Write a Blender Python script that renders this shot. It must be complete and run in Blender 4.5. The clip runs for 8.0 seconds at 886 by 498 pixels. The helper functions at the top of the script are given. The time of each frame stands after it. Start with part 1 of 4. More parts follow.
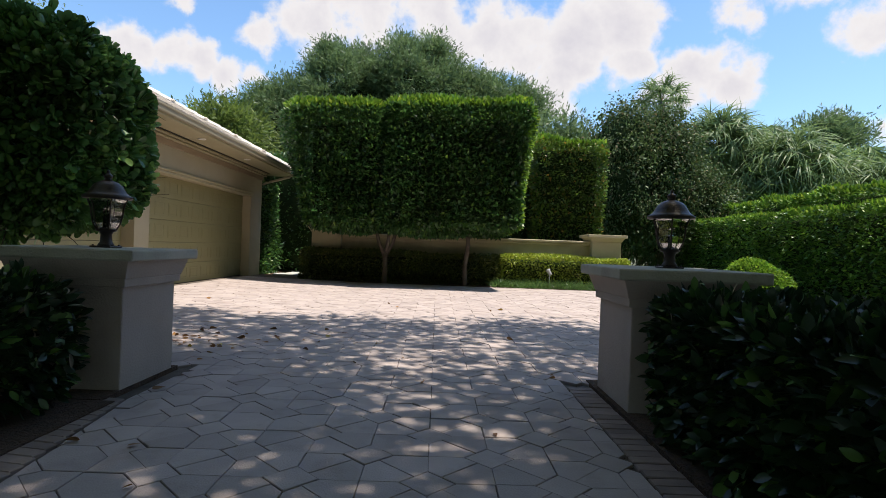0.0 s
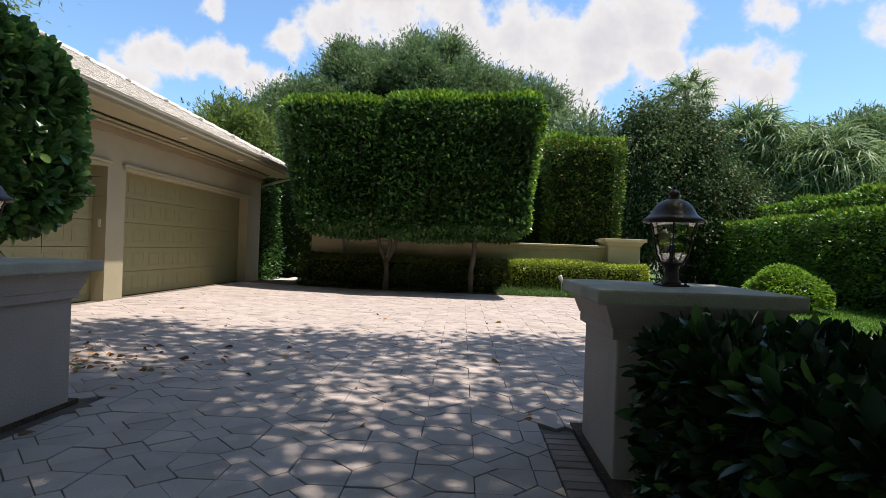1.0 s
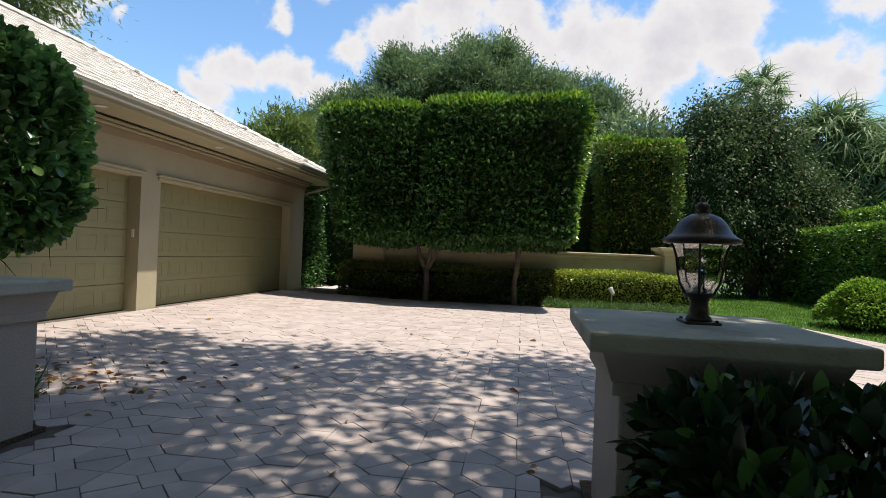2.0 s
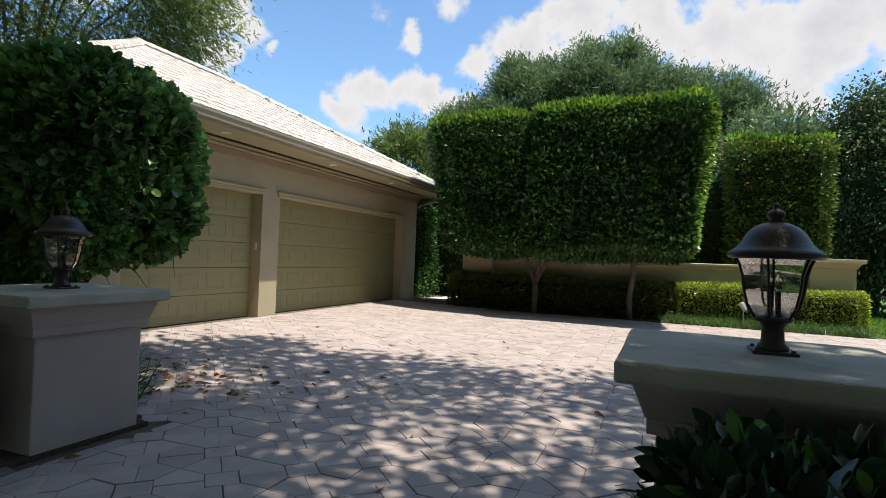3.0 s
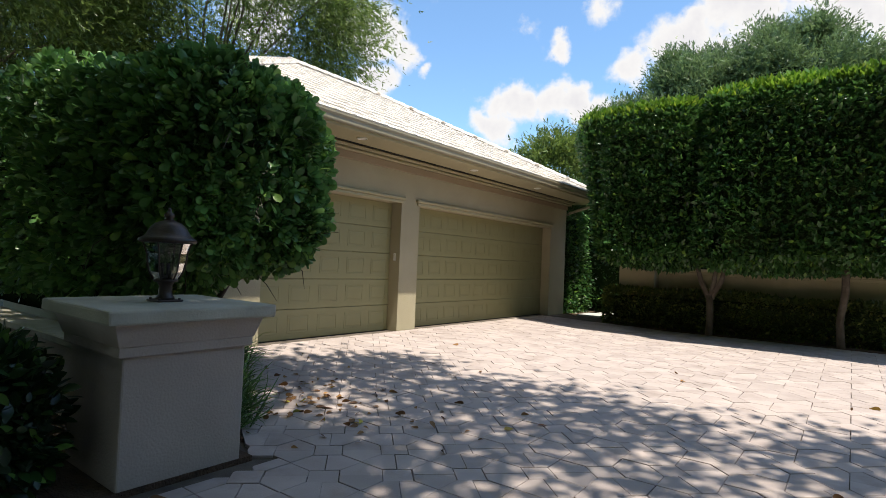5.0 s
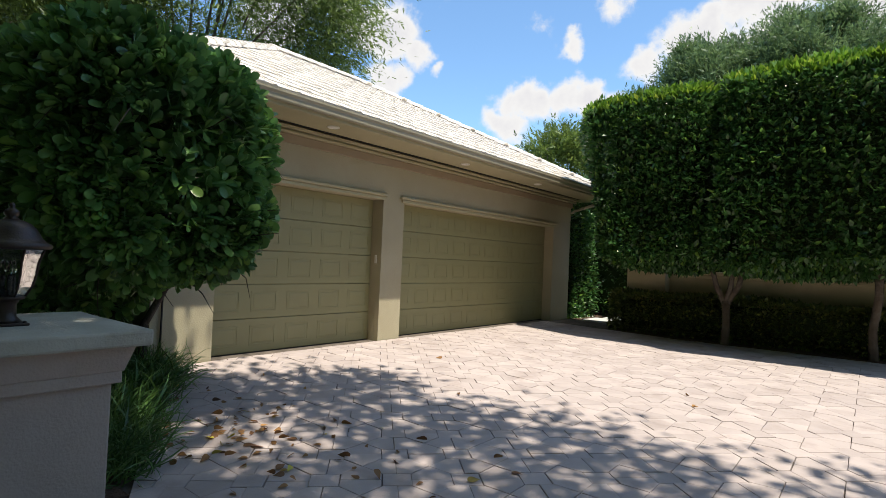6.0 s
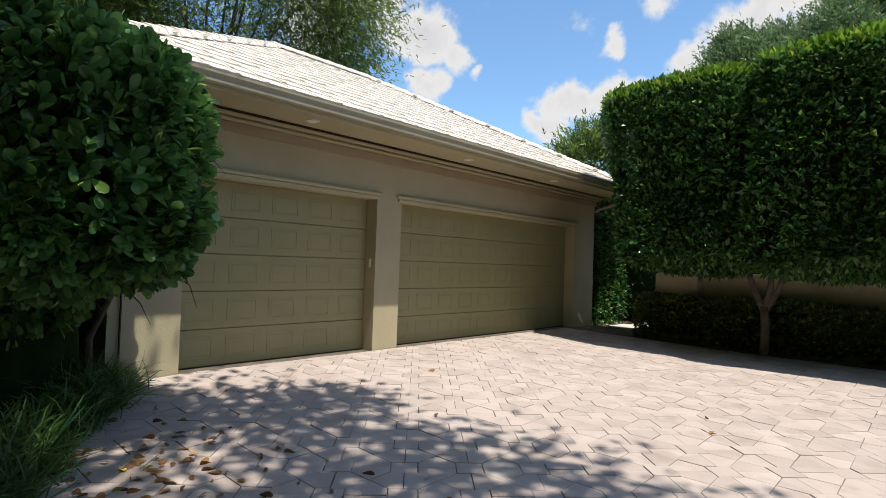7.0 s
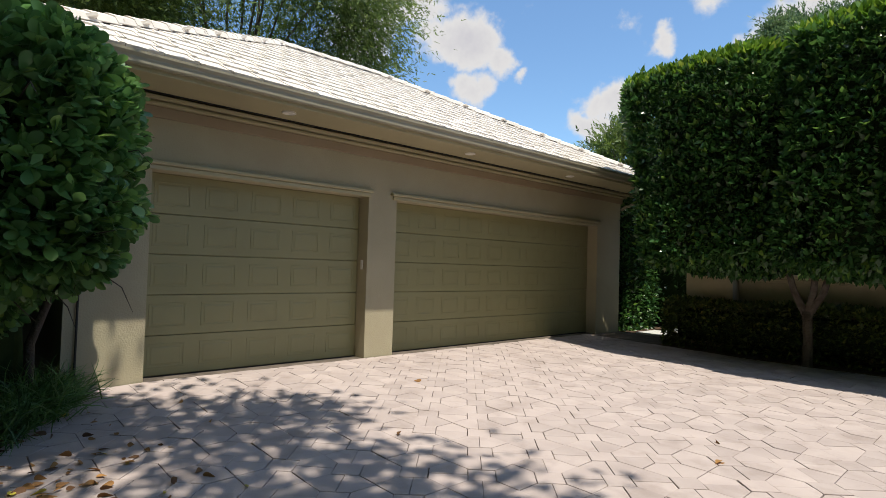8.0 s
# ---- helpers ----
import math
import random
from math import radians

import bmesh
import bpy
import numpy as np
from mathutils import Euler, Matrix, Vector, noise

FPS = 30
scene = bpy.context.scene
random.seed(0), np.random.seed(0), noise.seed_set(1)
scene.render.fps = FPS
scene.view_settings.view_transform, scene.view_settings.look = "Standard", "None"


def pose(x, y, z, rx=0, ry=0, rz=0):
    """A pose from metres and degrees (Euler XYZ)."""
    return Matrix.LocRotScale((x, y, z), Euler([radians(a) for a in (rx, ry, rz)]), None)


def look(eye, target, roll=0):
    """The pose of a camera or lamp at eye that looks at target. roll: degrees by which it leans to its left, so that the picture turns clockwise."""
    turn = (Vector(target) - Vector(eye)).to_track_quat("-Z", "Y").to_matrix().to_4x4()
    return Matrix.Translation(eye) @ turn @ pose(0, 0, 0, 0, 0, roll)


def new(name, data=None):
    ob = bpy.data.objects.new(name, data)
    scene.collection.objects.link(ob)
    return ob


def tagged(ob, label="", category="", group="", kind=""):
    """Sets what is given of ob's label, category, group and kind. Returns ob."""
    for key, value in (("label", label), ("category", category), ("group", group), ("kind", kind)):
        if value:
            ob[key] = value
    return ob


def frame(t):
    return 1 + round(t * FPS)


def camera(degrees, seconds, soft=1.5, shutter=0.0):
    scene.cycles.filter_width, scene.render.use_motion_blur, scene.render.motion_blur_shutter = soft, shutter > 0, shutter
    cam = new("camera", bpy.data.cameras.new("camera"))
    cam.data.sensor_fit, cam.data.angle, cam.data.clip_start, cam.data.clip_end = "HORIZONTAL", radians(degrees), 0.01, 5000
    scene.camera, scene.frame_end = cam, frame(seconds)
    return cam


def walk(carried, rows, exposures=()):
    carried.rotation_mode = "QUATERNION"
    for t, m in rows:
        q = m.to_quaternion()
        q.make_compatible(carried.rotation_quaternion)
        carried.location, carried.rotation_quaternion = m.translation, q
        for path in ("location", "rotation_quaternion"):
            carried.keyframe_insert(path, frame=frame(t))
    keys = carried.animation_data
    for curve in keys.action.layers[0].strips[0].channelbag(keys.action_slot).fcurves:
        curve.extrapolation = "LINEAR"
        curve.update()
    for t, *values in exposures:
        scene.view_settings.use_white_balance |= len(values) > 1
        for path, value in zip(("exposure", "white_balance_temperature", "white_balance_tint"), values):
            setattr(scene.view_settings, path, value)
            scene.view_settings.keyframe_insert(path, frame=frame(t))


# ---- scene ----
cam = camera(78.2, 8.0, 0.8)
PATH = [
    (0, (0.014, 0.257, 1.176), (0.015, 2.257, 1.17), 2.1),
    (0.5, (0.266, 0.726, 1.209), (0.22, 2.725, 1.207), 2.1),
    (1, (0.568, 1.18, 1.254), (0.478, 3.178, 1.255), 2.1),
    (1.2, (0.686, 1.358, 1.273), (0.576, 3.355, 1.279), 2.1),
    (2.5, (1.186, 1.915, 1.418), (0.671, 3.848, 1.436), 2.4),
    (3, (1.421, 2.019, 1.422), (0.671, 3.873, 1.452), 2.3),
    (3.5, (1.523, 2.055, 1.421), (0.583, 3.82, 1.462), 2.4),
    (4, (1.428, 2.2, 1.4), (0.347, 3.882, 1.45), 2.6),
    (4.5, (1.214, 2.502, 1.39), (0.039, 4.12, 1.445), 2.4),
    (6, (0.773, 3.954, 1.503), (-0.482, 5.511, 1.548), 2.5),
    (6.5, (0.819, 4.4, 1.521), (-0.478, 5.921, 1.572), 2.1),
    (7, (0.829, 4.927, 1.527), (-0.539, 6.385, 1.579), 2.0),
    (7.5, (0.883, 5.405, 1.503), (-0.527, 6.822, 1.565), 1.8),
    (8, (0.925, 5.881, 1.503), (-0.56, 7.219, 1.566), 1.7),
]
EXPOSURES = [(0.0, 0.52, 6900, 10), (3.0, 0.48, 6900, 7), (4.5, 0.64, 6950, 7), (6.5, 0.52, 6900, 6), (8.0, 0.30, 6900, 7)]
walk(cam, [(t, look(eye, target, roll)) for t, eye, target, roll in PATH], EXPOSURES)

# ---- world, sun ----
SUN = Vector((0.335, -0.03, 1.0)).normalized()
world = bpy.data.worlds.new("sky")
scene.world = world
world.use_nodes = True
wt = world.node_tree
wt.nodes.clear()


def wn(kind, **kw):
    n = wt.nodes.new(kind)
    for k, v in kw.items():
        setattr(n, k, v)
    return n


w_out, w_bg = wn("ShaderNodeOutputWorld"), wn("ShaderNodeBackground")
w_sky = wn("ShaderNodeTexSky", sky_type="NISHITA", sun_disc=False, sun_elevation=math.asin(SUN.z), sun_rotation=math.atan2(SUN.x, SUN.y), air_density=1.0, dust_density=0.6, ozone_density=1.3)
w_co = wn("ShaderNodeTexCoord")
w_n1 = wn("ShaderNodeTexNoise", noise_dimensions="3D")
w_n1.inputs["Scale"].default_value, w_n1.inputs["Detail"].default_value, w_n1.inputs["Roughness"].default_value = 11.0, 10.0, 0.60
wt.links.new(w_co.outputs["Generated"], w_n1.inputs["Vector"])
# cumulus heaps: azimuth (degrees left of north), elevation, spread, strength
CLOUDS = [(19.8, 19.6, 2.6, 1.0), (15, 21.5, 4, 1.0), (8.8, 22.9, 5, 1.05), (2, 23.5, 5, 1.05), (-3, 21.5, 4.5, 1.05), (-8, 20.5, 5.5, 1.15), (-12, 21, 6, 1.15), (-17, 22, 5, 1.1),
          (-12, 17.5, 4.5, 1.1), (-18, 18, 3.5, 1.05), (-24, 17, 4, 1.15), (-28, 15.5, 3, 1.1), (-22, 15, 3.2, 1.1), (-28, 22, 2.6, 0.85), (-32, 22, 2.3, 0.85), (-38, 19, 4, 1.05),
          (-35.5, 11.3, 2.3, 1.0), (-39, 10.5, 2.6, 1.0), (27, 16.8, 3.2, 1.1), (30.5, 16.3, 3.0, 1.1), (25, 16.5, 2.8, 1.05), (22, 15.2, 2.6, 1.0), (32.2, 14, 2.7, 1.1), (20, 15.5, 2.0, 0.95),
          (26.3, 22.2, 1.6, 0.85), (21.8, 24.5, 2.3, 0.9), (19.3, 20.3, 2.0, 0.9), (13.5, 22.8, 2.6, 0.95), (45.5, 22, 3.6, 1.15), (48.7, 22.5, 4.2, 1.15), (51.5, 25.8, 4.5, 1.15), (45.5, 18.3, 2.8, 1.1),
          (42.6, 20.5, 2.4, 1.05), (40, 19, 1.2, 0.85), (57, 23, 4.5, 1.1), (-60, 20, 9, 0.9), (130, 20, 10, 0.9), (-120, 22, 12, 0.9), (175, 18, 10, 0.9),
          # unseen high heaps, added to make the skylight in the shade less blue
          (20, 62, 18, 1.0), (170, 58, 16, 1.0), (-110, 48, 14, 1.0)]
w_wn = wn("ShaderNodeTexNoise", noise_dimensions="3D")
w_wn.inputs["Scale"].default_value, w_wn.inputs["Detail"].default_value, w_wn.inputs["Roughness"].default_value = 9.0, 6.0, 0.55
wt.links.new(w_co.outputs["Generated"], w_wn.inputs["Vector"])
w_wc = wn("ShaderNodeVectorMath", operation="SUBTRACT")
wt.links.new(w_wn.outputs["Color"], w_wc.inputs[0])
w_wc.inputs[1].default_value = (0.5, 0.5, 0.5)
w_ws = wn("ShaderNodeVectorMath", operation="MULTIPLY_ADD")
wt.links.new(w_wc.outputs["Vector"], w_ws.inputs[0])
w_ws.inputs[1].default_value = (0.10, 0.10, 0.10)
wt.links.new(w_co.outputs["Generated"], w_ws.inputs[2])
w_flat = wn("ShaderNodeVectorMath", operation="MULTIPLY")
wt.links.new(w_ws.outputs["Vector"], w_flat.inputs[0])
w_flat.inputs[1].default_value = (1.0, 1.0, 1.25)
acc = None
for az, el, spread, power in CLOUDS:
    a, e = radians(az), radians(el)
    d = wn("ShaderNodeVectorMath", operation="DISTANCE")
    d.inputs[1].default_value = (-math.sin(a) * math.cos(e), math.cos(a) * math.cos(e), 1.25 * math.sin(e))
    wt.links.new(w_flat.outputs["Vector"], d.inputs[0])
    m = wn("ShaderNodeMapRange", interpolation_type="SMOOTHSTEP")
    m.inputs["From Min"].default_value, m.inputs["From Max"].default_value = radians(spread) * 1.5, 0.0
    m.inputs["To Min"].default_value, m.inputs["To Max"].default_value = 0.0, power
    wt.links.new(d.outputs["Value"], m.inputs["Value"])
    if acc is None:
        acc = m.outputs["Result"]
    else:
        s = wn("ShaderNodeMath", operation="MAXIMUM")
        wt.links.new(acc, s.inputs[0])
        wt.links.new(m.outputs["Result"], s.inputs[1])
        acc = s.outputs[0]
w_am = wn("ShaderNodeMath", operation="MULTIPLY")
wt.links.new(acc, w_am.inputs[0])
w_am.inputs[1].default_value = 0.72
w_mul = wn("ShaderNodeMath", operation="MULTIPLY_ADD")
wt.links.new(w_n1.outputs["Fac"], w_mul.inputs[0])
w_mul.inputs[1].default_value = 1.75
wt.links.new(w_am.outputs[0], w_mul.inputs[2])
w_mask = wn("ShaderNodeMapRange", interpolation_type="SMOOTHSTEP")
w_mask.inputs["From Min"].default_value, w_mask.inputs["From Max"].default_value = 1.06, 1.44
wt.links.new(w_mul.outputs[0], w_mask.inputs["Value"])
w_shade = wn("ShaderNodeMapRange")
w_shade.inputs["From Min"].default_value, w_shade.inputs["From Max"].default_value = 1.35, 2.0
w_shade.inputs["To Min"].default_value, w_shade.inputs["To Max"].default_value = 1.0, 0.0
wt.links.new(w_mul.outputs[0], w_shade.inputs["Value"])
w_cloud = wn("ShaderNodeMix", data_type="RGBA")
w_cloud.inputs["A"].default_value, w_cloud.inputs["B"].default_value = (3.1, 3.1, 3.6, 1), (4.15, 4.15, 4.4, 1)
wt.links.new(w_shade.outputs["Result"], w_cloud.inputs["Factor"])
w_tint = wn("ShaderNodeMix", data_type="RGBA", blend_type="MULTIPLY")
w_tint.inputs["Factor"].default_value = 1.0
w_tint.inputs["B"].default_value = (0.80, 1.0, 1.16, 1)
wt.links.new(w_sky.outputs["Color"], w_tint.inputs["A"])
w_mix = wn("ShaderNodeMix", data_type="RGBA")
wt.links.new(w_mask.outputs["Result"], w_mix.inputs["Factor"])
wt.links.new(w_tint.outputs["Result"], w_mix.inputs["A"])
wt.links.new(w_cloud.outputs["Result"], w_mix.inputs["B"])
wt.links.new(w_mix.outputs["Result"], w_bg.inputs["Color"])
w_bg.inputs["Strength"].default_value = 0.15
wt.links.new(w_bg.outputs["Background"], w_out.inputs["Surface"])

sun = new("sun", bpy.data.lights.new("sun", "SUN"))
sun.data.energy, sun.data.angle, sun.data.color = 4.8, radians(0.53), (1.0, 0.95, 0.87)
sun.matrix_world = look(SUN * 60, (0, 0, 0))


# ---- materials ----
def material(name, col_a, col_b, rough=0.7, scale=8.0, bump=0.2, fine=80.0, metal=0.0, stain=None, island=0.0, obj=0.0, spec=0.5, trans=0.0, stain_scale=1.2, bump_d=0.01):
    """Two colours mixed by a broad noise, a fine grain in the relief, optional stains, and a change of value from piece to piece."""
    m = bpy.data.materials.new(name)
    m.use_nodes = True
    t = m.node_tree
    b = t.nodes["Principled BSDF"]
    co = t.nodes.new("ShaderNodeTexCoord")
    geo = t.nodes.new("ShaderNodeNewGeometry")
    n1, n2 = t.nodes.new("ShaderNodeTexNoise"), t.nodes.new("ShaderNodeTexNoise")
    n1.inputs["Scale"].default_value, n1.inputs["Detail"].default_value = scale, 6
    n2.inputs["Scale"].default_value, n2.inputs["Detail"].default_value = fine, 4
    for n in (n1, n2):
        t.links.new(geo.outputs["Position"], n.inputs["Vector"])
    r = t.nodes.new("ShaderNodeMapRange")
    r.inputs["From Min"].default_value, r.inputs["From Max"].default_value = 0.3, 0.7
    t.links.new(n1.outputs["Fac"], r.inputs["Value"])
    mix = t.nodes.new("ShaderNodeMix")
    mix.data_type = "RGBA"
    mix.inputs["A"].default_value, mix.inputs["B"].default_value = (*col_a, 1), (*col_b, 1)
    t.links.new(r.outputs["Result"], mix.inputs["Factor"])
    out = mix.outputs["Result"]
    if stain:
        n3 = t.nodes.new("ShaderNodeTexNoise")
        n3.inputs["Scale"].default_value, n3.inputs["Detail"].default_value, n3.inputs["Roughness"].default_value = stain_scale, 8, 0.65
        t.links.new(geo.outputs["Position"], n3.inputs["Vector"])
        r3 = t.nodes.new("ShaderNodeMapRange")
        r3.inputs["From Min"].default_value, r3.inputs["From Max"].default_value, r3.inputs["To Max"].default_value = 0.52, 0.72, 0.75
        t.links.new(n3.outputs["Fac"], r3.inputs["Value"])
        mx = t.nodes.new("ShaderNodeMix")
        mx.data_type = "RGBA"
        mx.inputs["B"].default_value = (*stain, 1)
        t.links.new(r3.outputs["Result"], mx.inputs["Factor"])
        t.links.new(out, mx.inputs["A"])
        out = mx.outputs["Result"]
    if island or obj:
        hsv = t.nodes.new("ShaderNodeHueSaturation")
        v = t.nodes.new("ShaderNodeMapRange")
        k = island or obj
        v.inputs["To Min"].default_value, v.inputs["To Max"].default_value = 1 - k, 1 + k
        if island:
            t.links.new(geo.outputs["Random Per Island"], v.inputs["Value"])
        else:
            oi = t.nodes.new("ShaderNodeObjectInfo")
            t.links.new(oi.outputs["Random"], v.inputs["Value"])
        t.links.new(v.outputs["Result"], hsv.inputs["Value"])
        t.links.new(out, hsv.inputs["Color"])
        out = hsv.outputs["Color"]
    t.links.new(out, b.inputs["Base Color"])
    bp = t.nodes.new("ShaderNodeBump")
    bp.inputs["Strength"].default_value, bp.inputs["Distance"].default_value = bump, bump_d
    t.links.new(n2.outputs["Fac"], bp.inputs["Height"])
    t.links.new(bp.outputs["Normal"], b.inputs["Normal"])
    b.inputs["Roughness"].default_value, b.inputs["Metallic"].default_value = rough, metal
    b.inputs["Specular IOR Level"].default_value = spec
    return m


def leaf_material(name, dark, light, rough=0.4, glow=0.3, tips=None, spec=0.5):
    """Leaves: colour differs from leaf to leaf, and some of the light passes through."""
    m = bpy.data.materials.new(name)
    m.use_nodes = True
    t = m.node_tree
    b, out = t.nodes["Principled BSDF"], t.nodes["Material Output"]
    geo = t.nodes.new("ShaderNodeNewGeometry")
    ramp = t.nodes.new("ShaderNodeValToRGB")
    e = ramp.color_ramp.elements
    e[0].color, e[1].color = (*dark, 1), (*light, 1)
    e[1].position = 0.85
    if tips:
        x = e.new(0.97)
        x.color = (*tips, 1)
    t.links.new(geo.outputs["Random Per Island"], ramp.inputs["Fac"])
    n = t.nodes.new("ShaderNodeTexNoise")
    n.inputs["Scale"].default_value, n.inputs["Detail"].default_value = 1.3, 4
    t.links.new(geo.outputs["Position"], n.inputs["Vector"])
    v = t.nodes.new("ShaderNodeMapRange")
    v.inputs["From Min"].default_value, v.inputs["From Max"].default_value = 0.3, 0.7
    v.inputs["To Min"].default_value, v.inputs["To Max"].default_value = 0.65, 1.35
    t.links.new(n.outputs["Fac"], v.inputs["Value"])
    hsv = t.nodes.new("ShaderNodeHueSaturation")
    t.links.new(v.outputs["Result"], hsv.inputs["Value"])
    t.links.new(ramp.outputs["Color"], hsv.inputs["Color"])
    t.links.new(hsv.outputs["Color"], b.inputs["Base Color"])
    b.inputs["Roughness"].default_value, b.inputs["Specular IOR Level"].default_value = rough, spec
    tr = t.nodes.new("ShaderNodeBsdfTranslucent")
    hs2 = t.nodes.new("ShaderNodeHueSaturation")
    hs2.inputs["Value"].default_value, hs2.inputs["Hue"].default_value = 1.3, 0.485
    t.links.new(hsv.outputs["Color"], hs2.inputs["Color"])
    t.links.new(hs2.outputs["Color"], tr.inputs["Color"])
    mix = t.nodes.new("ShaderNodeMixShader")
    mix.inputs["Fac"].default_value = glow
    t.links.new(b.outputs["BSDF"], mix.inputs[1])
    t.links.new(tr.outputs["BSDF"], mix.inputs[2])
    t.links.new(mix.outputs["Shader"], out.inputs["Surface"])
    return m


M_PAVER = material("tumbled_paver", (0.365, 0.302, 0.285), (0.425, 0.357, 0.337), 0.85, 3.0, 0.7, 90, stain=(0.28, 0.225, 0.205), obj=0.11, stain_scale=2.6, bump_d=0.004)
M_PAVER_J = material("tumbled_paver_far", (0.365, 0.302, 0.285), (0.425, 0.357, 0.337), 0.85, 3.0, 0.7, 90, stain=(0.28, 0.225, 0.205), island=0.09, stain_scale=2.6, bump_d=0.004)
M_BRICK = material("edge_brick", (0.22, 0.16, 0.14), (0.30, 0.23, 0.20), 0.88, 5.0, 0.5, 110, stain=(0.13, 0.10, 0.085), obj=0.18, bump_d=0.004)
M_SAND = material("joint_sand", (0.070, 0.056, 0.045), (0.15, 0.12, 0.098), 0.95, 5, 0.6, 200)
M_MULCH = material("mulch", (0.05, 0.028, 0.017), (0.11, 0.06, 0.035), 0.95, 18, 1.0, 60, bump_d=0.03)
M_STUCCO = material("stucco_wall", (0.385, 0.34, 0.228), (0.425, 0.375, 0.256), 0.9, 1.5, 0.55, 55, stain=(0.375, 0.315, 0.215), stain_scale=0.8, bump_d=0.008)
M_TRIM = material("painted_trim", (0.385, 0.345, 0.215), (0.425, 0.38, 0.24), 0.6, 2.0, 0.12, 60)
M_DOOR = material("door_paint", (0.27, 0.25, 0.125), (0.295, 0.272, 0.14), 0.5, 1.2, 0.08, 90, stain=(0.25, 0.225, 0.115), stain_scale=1.0)
# trim paint, browned and darkened in colour for the shade below the cornice
M_TRIM_SHADED = material("shaded_trim_paint", (0.30, 0.225, 0.15), (0.34, 0.26, 0.175), 0.6, 2.0, 0.12, 60)
M_GUTTER = material("gutter_paint", (0.33, 0.295, 0.21), (0.38, 0.34, 0.25), 0.5, 2.0, 0.05, 60)
M_TILE = material("white_roof_tile", (0.63, 0.585, 0.54), (0.72, 0.67, 0.625), 0.85, 4.0, 0.3, 70, stain=(0.54, 0.49, 0.43), obj=0.07, stain_scale=1.6)
M_TILE_J = material("white_roof_tile_far", (0.63, 0.585, 0.54), (0.72, 0.67, 0.625), 0.85, 4.0, 0.3, 70, stain=(0.54, 0.49, 0.43), island=0.07, stain_scale=1.6)
M_UNDER = material("roof_underlay", (0.10, 0.09, 0.08), (0.15, 0.14, 0.12), 0.9)
M_PILLAR = material("pillar_stucco", (0.39, 0.315, 0.275), (0.45, 0.365, 0.32), 0.9, 2.0, 0.6, 60, stain=(0.30, 0.245, 0.205), stain_scale=1.6, bump_d=0.008)
M_CAP = material("pillar_cap_stone", (0.34, 0.315, 0.26), (0.45, 0.42, 0.355), 0.85, 3.0, 0.6, 50, stain=(0.22, 0.195, 0.155), stain_scale=2.5, bump_d=0.008)
M_BACKWALL = material("garden_wall_stucco", (0.45, 0.39, 0.25), (0.50, 0.44, 0.29), 0.9, 1.6, 0.5, 55, stain=(0.34, 0.29, 0.19), stain_scale=1.0, bump_d=0.008)
M_BRONZE = material("bronze_lantern_paint", (0.028, 0.018, 0.015), (0.05, 0.032, 0.027), 0.42, 12, 0.2, 90, metal=0.3)
M_WHITE = material("white_plastic", (0.7, 0.68, 0.62), (0.76, 0.74, 0.68), 0.4)
M_LENS = material("downlight_lens", (0.75, 0.73, 0.66), (0.8, 0.78, 0.72), 0.3)
M_BLACK = material("black_rubber", (0.012, 0.012, 0.012), (0.02, 0.02, 0.02), 0.7)
# bark with the shade under the paddle-leaved shrub put into its colour
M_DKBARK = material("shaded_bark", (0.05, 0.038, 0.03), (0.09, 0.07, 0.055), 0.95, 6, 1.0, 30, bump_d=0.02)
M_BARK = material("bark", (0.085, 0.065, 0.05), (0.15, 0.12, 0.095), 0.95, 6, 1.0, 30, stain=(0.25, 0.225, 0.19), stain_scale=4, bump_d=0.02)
# foliage filler: near-black colour stands in for the shade inside crowns and hedges
M_SHADE_CORE = material("shade_core", (0.018, 0.032, 0.012), (0.034, 0.050, 0.020), 1.0, 6, 1.0, 20, spec=0.0)
M_GROUND = material("earth_ground", (0.05, 0.055, 0.025), (0.08, 0.09, 0.035), 0.95, 1.0, 0.5, 20)
M_LAWN = material("lawn_soil", (0.05, 0.10, 0.02), (0.08, 0.15, 0.03), 0.95, 2.0, 0.8, 90)
M_SLAB = material("path_stone", (0.42, 0.42, 0.40), (0.52, 0.52, 0.50), 0.85, 3)
M_ENAMEL = material("grey_enamel", (0.34, 0.35, 0.36), (0.42, 0.43, 0.44), 0.5, 6)

M_FICUS = leaf_material("ficus_leaf", (0.024, 0.078, 0.023), (0.056, 0.145, 0.035), 0.30, 0.30, tips=(0.13, 0.24, 0.04))
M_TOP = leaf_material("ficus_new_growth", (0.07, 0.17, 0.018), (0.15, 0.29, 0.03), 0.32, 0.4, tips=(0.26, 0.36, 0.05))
M_CLUSIA = leaf_material("paddle_leaf", (0.07, 0.17, 0.055), (0.15, 0.31, 0.09), 0.30, 0.28, tips=(0.22, 0.38, 0.09))
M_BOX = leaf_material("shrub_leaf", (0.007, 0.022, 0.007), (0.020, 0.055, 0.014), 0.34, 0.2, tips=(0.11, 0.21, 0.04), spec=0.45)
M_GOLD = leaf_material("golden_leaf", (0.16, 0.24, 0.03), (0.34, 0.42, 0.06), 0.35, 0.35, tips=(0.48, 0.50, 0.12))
# same plant as the golden hedge, leaf colours darkened for the clipped trees' shade
M_GOLD_SHADED = leaf_material("shaded_golden_leaf", (0.05, 0.085, 0.02), (0.12, 0.16, 0.03), 0.4, 0.25, tips=(0.3, 0.3, 0.08))
M_OAK = leaf_material("oak_leaf", (0.055, 0.105, 0.042), (0.145, 0.225, 0.092), 0.5, 0.35)
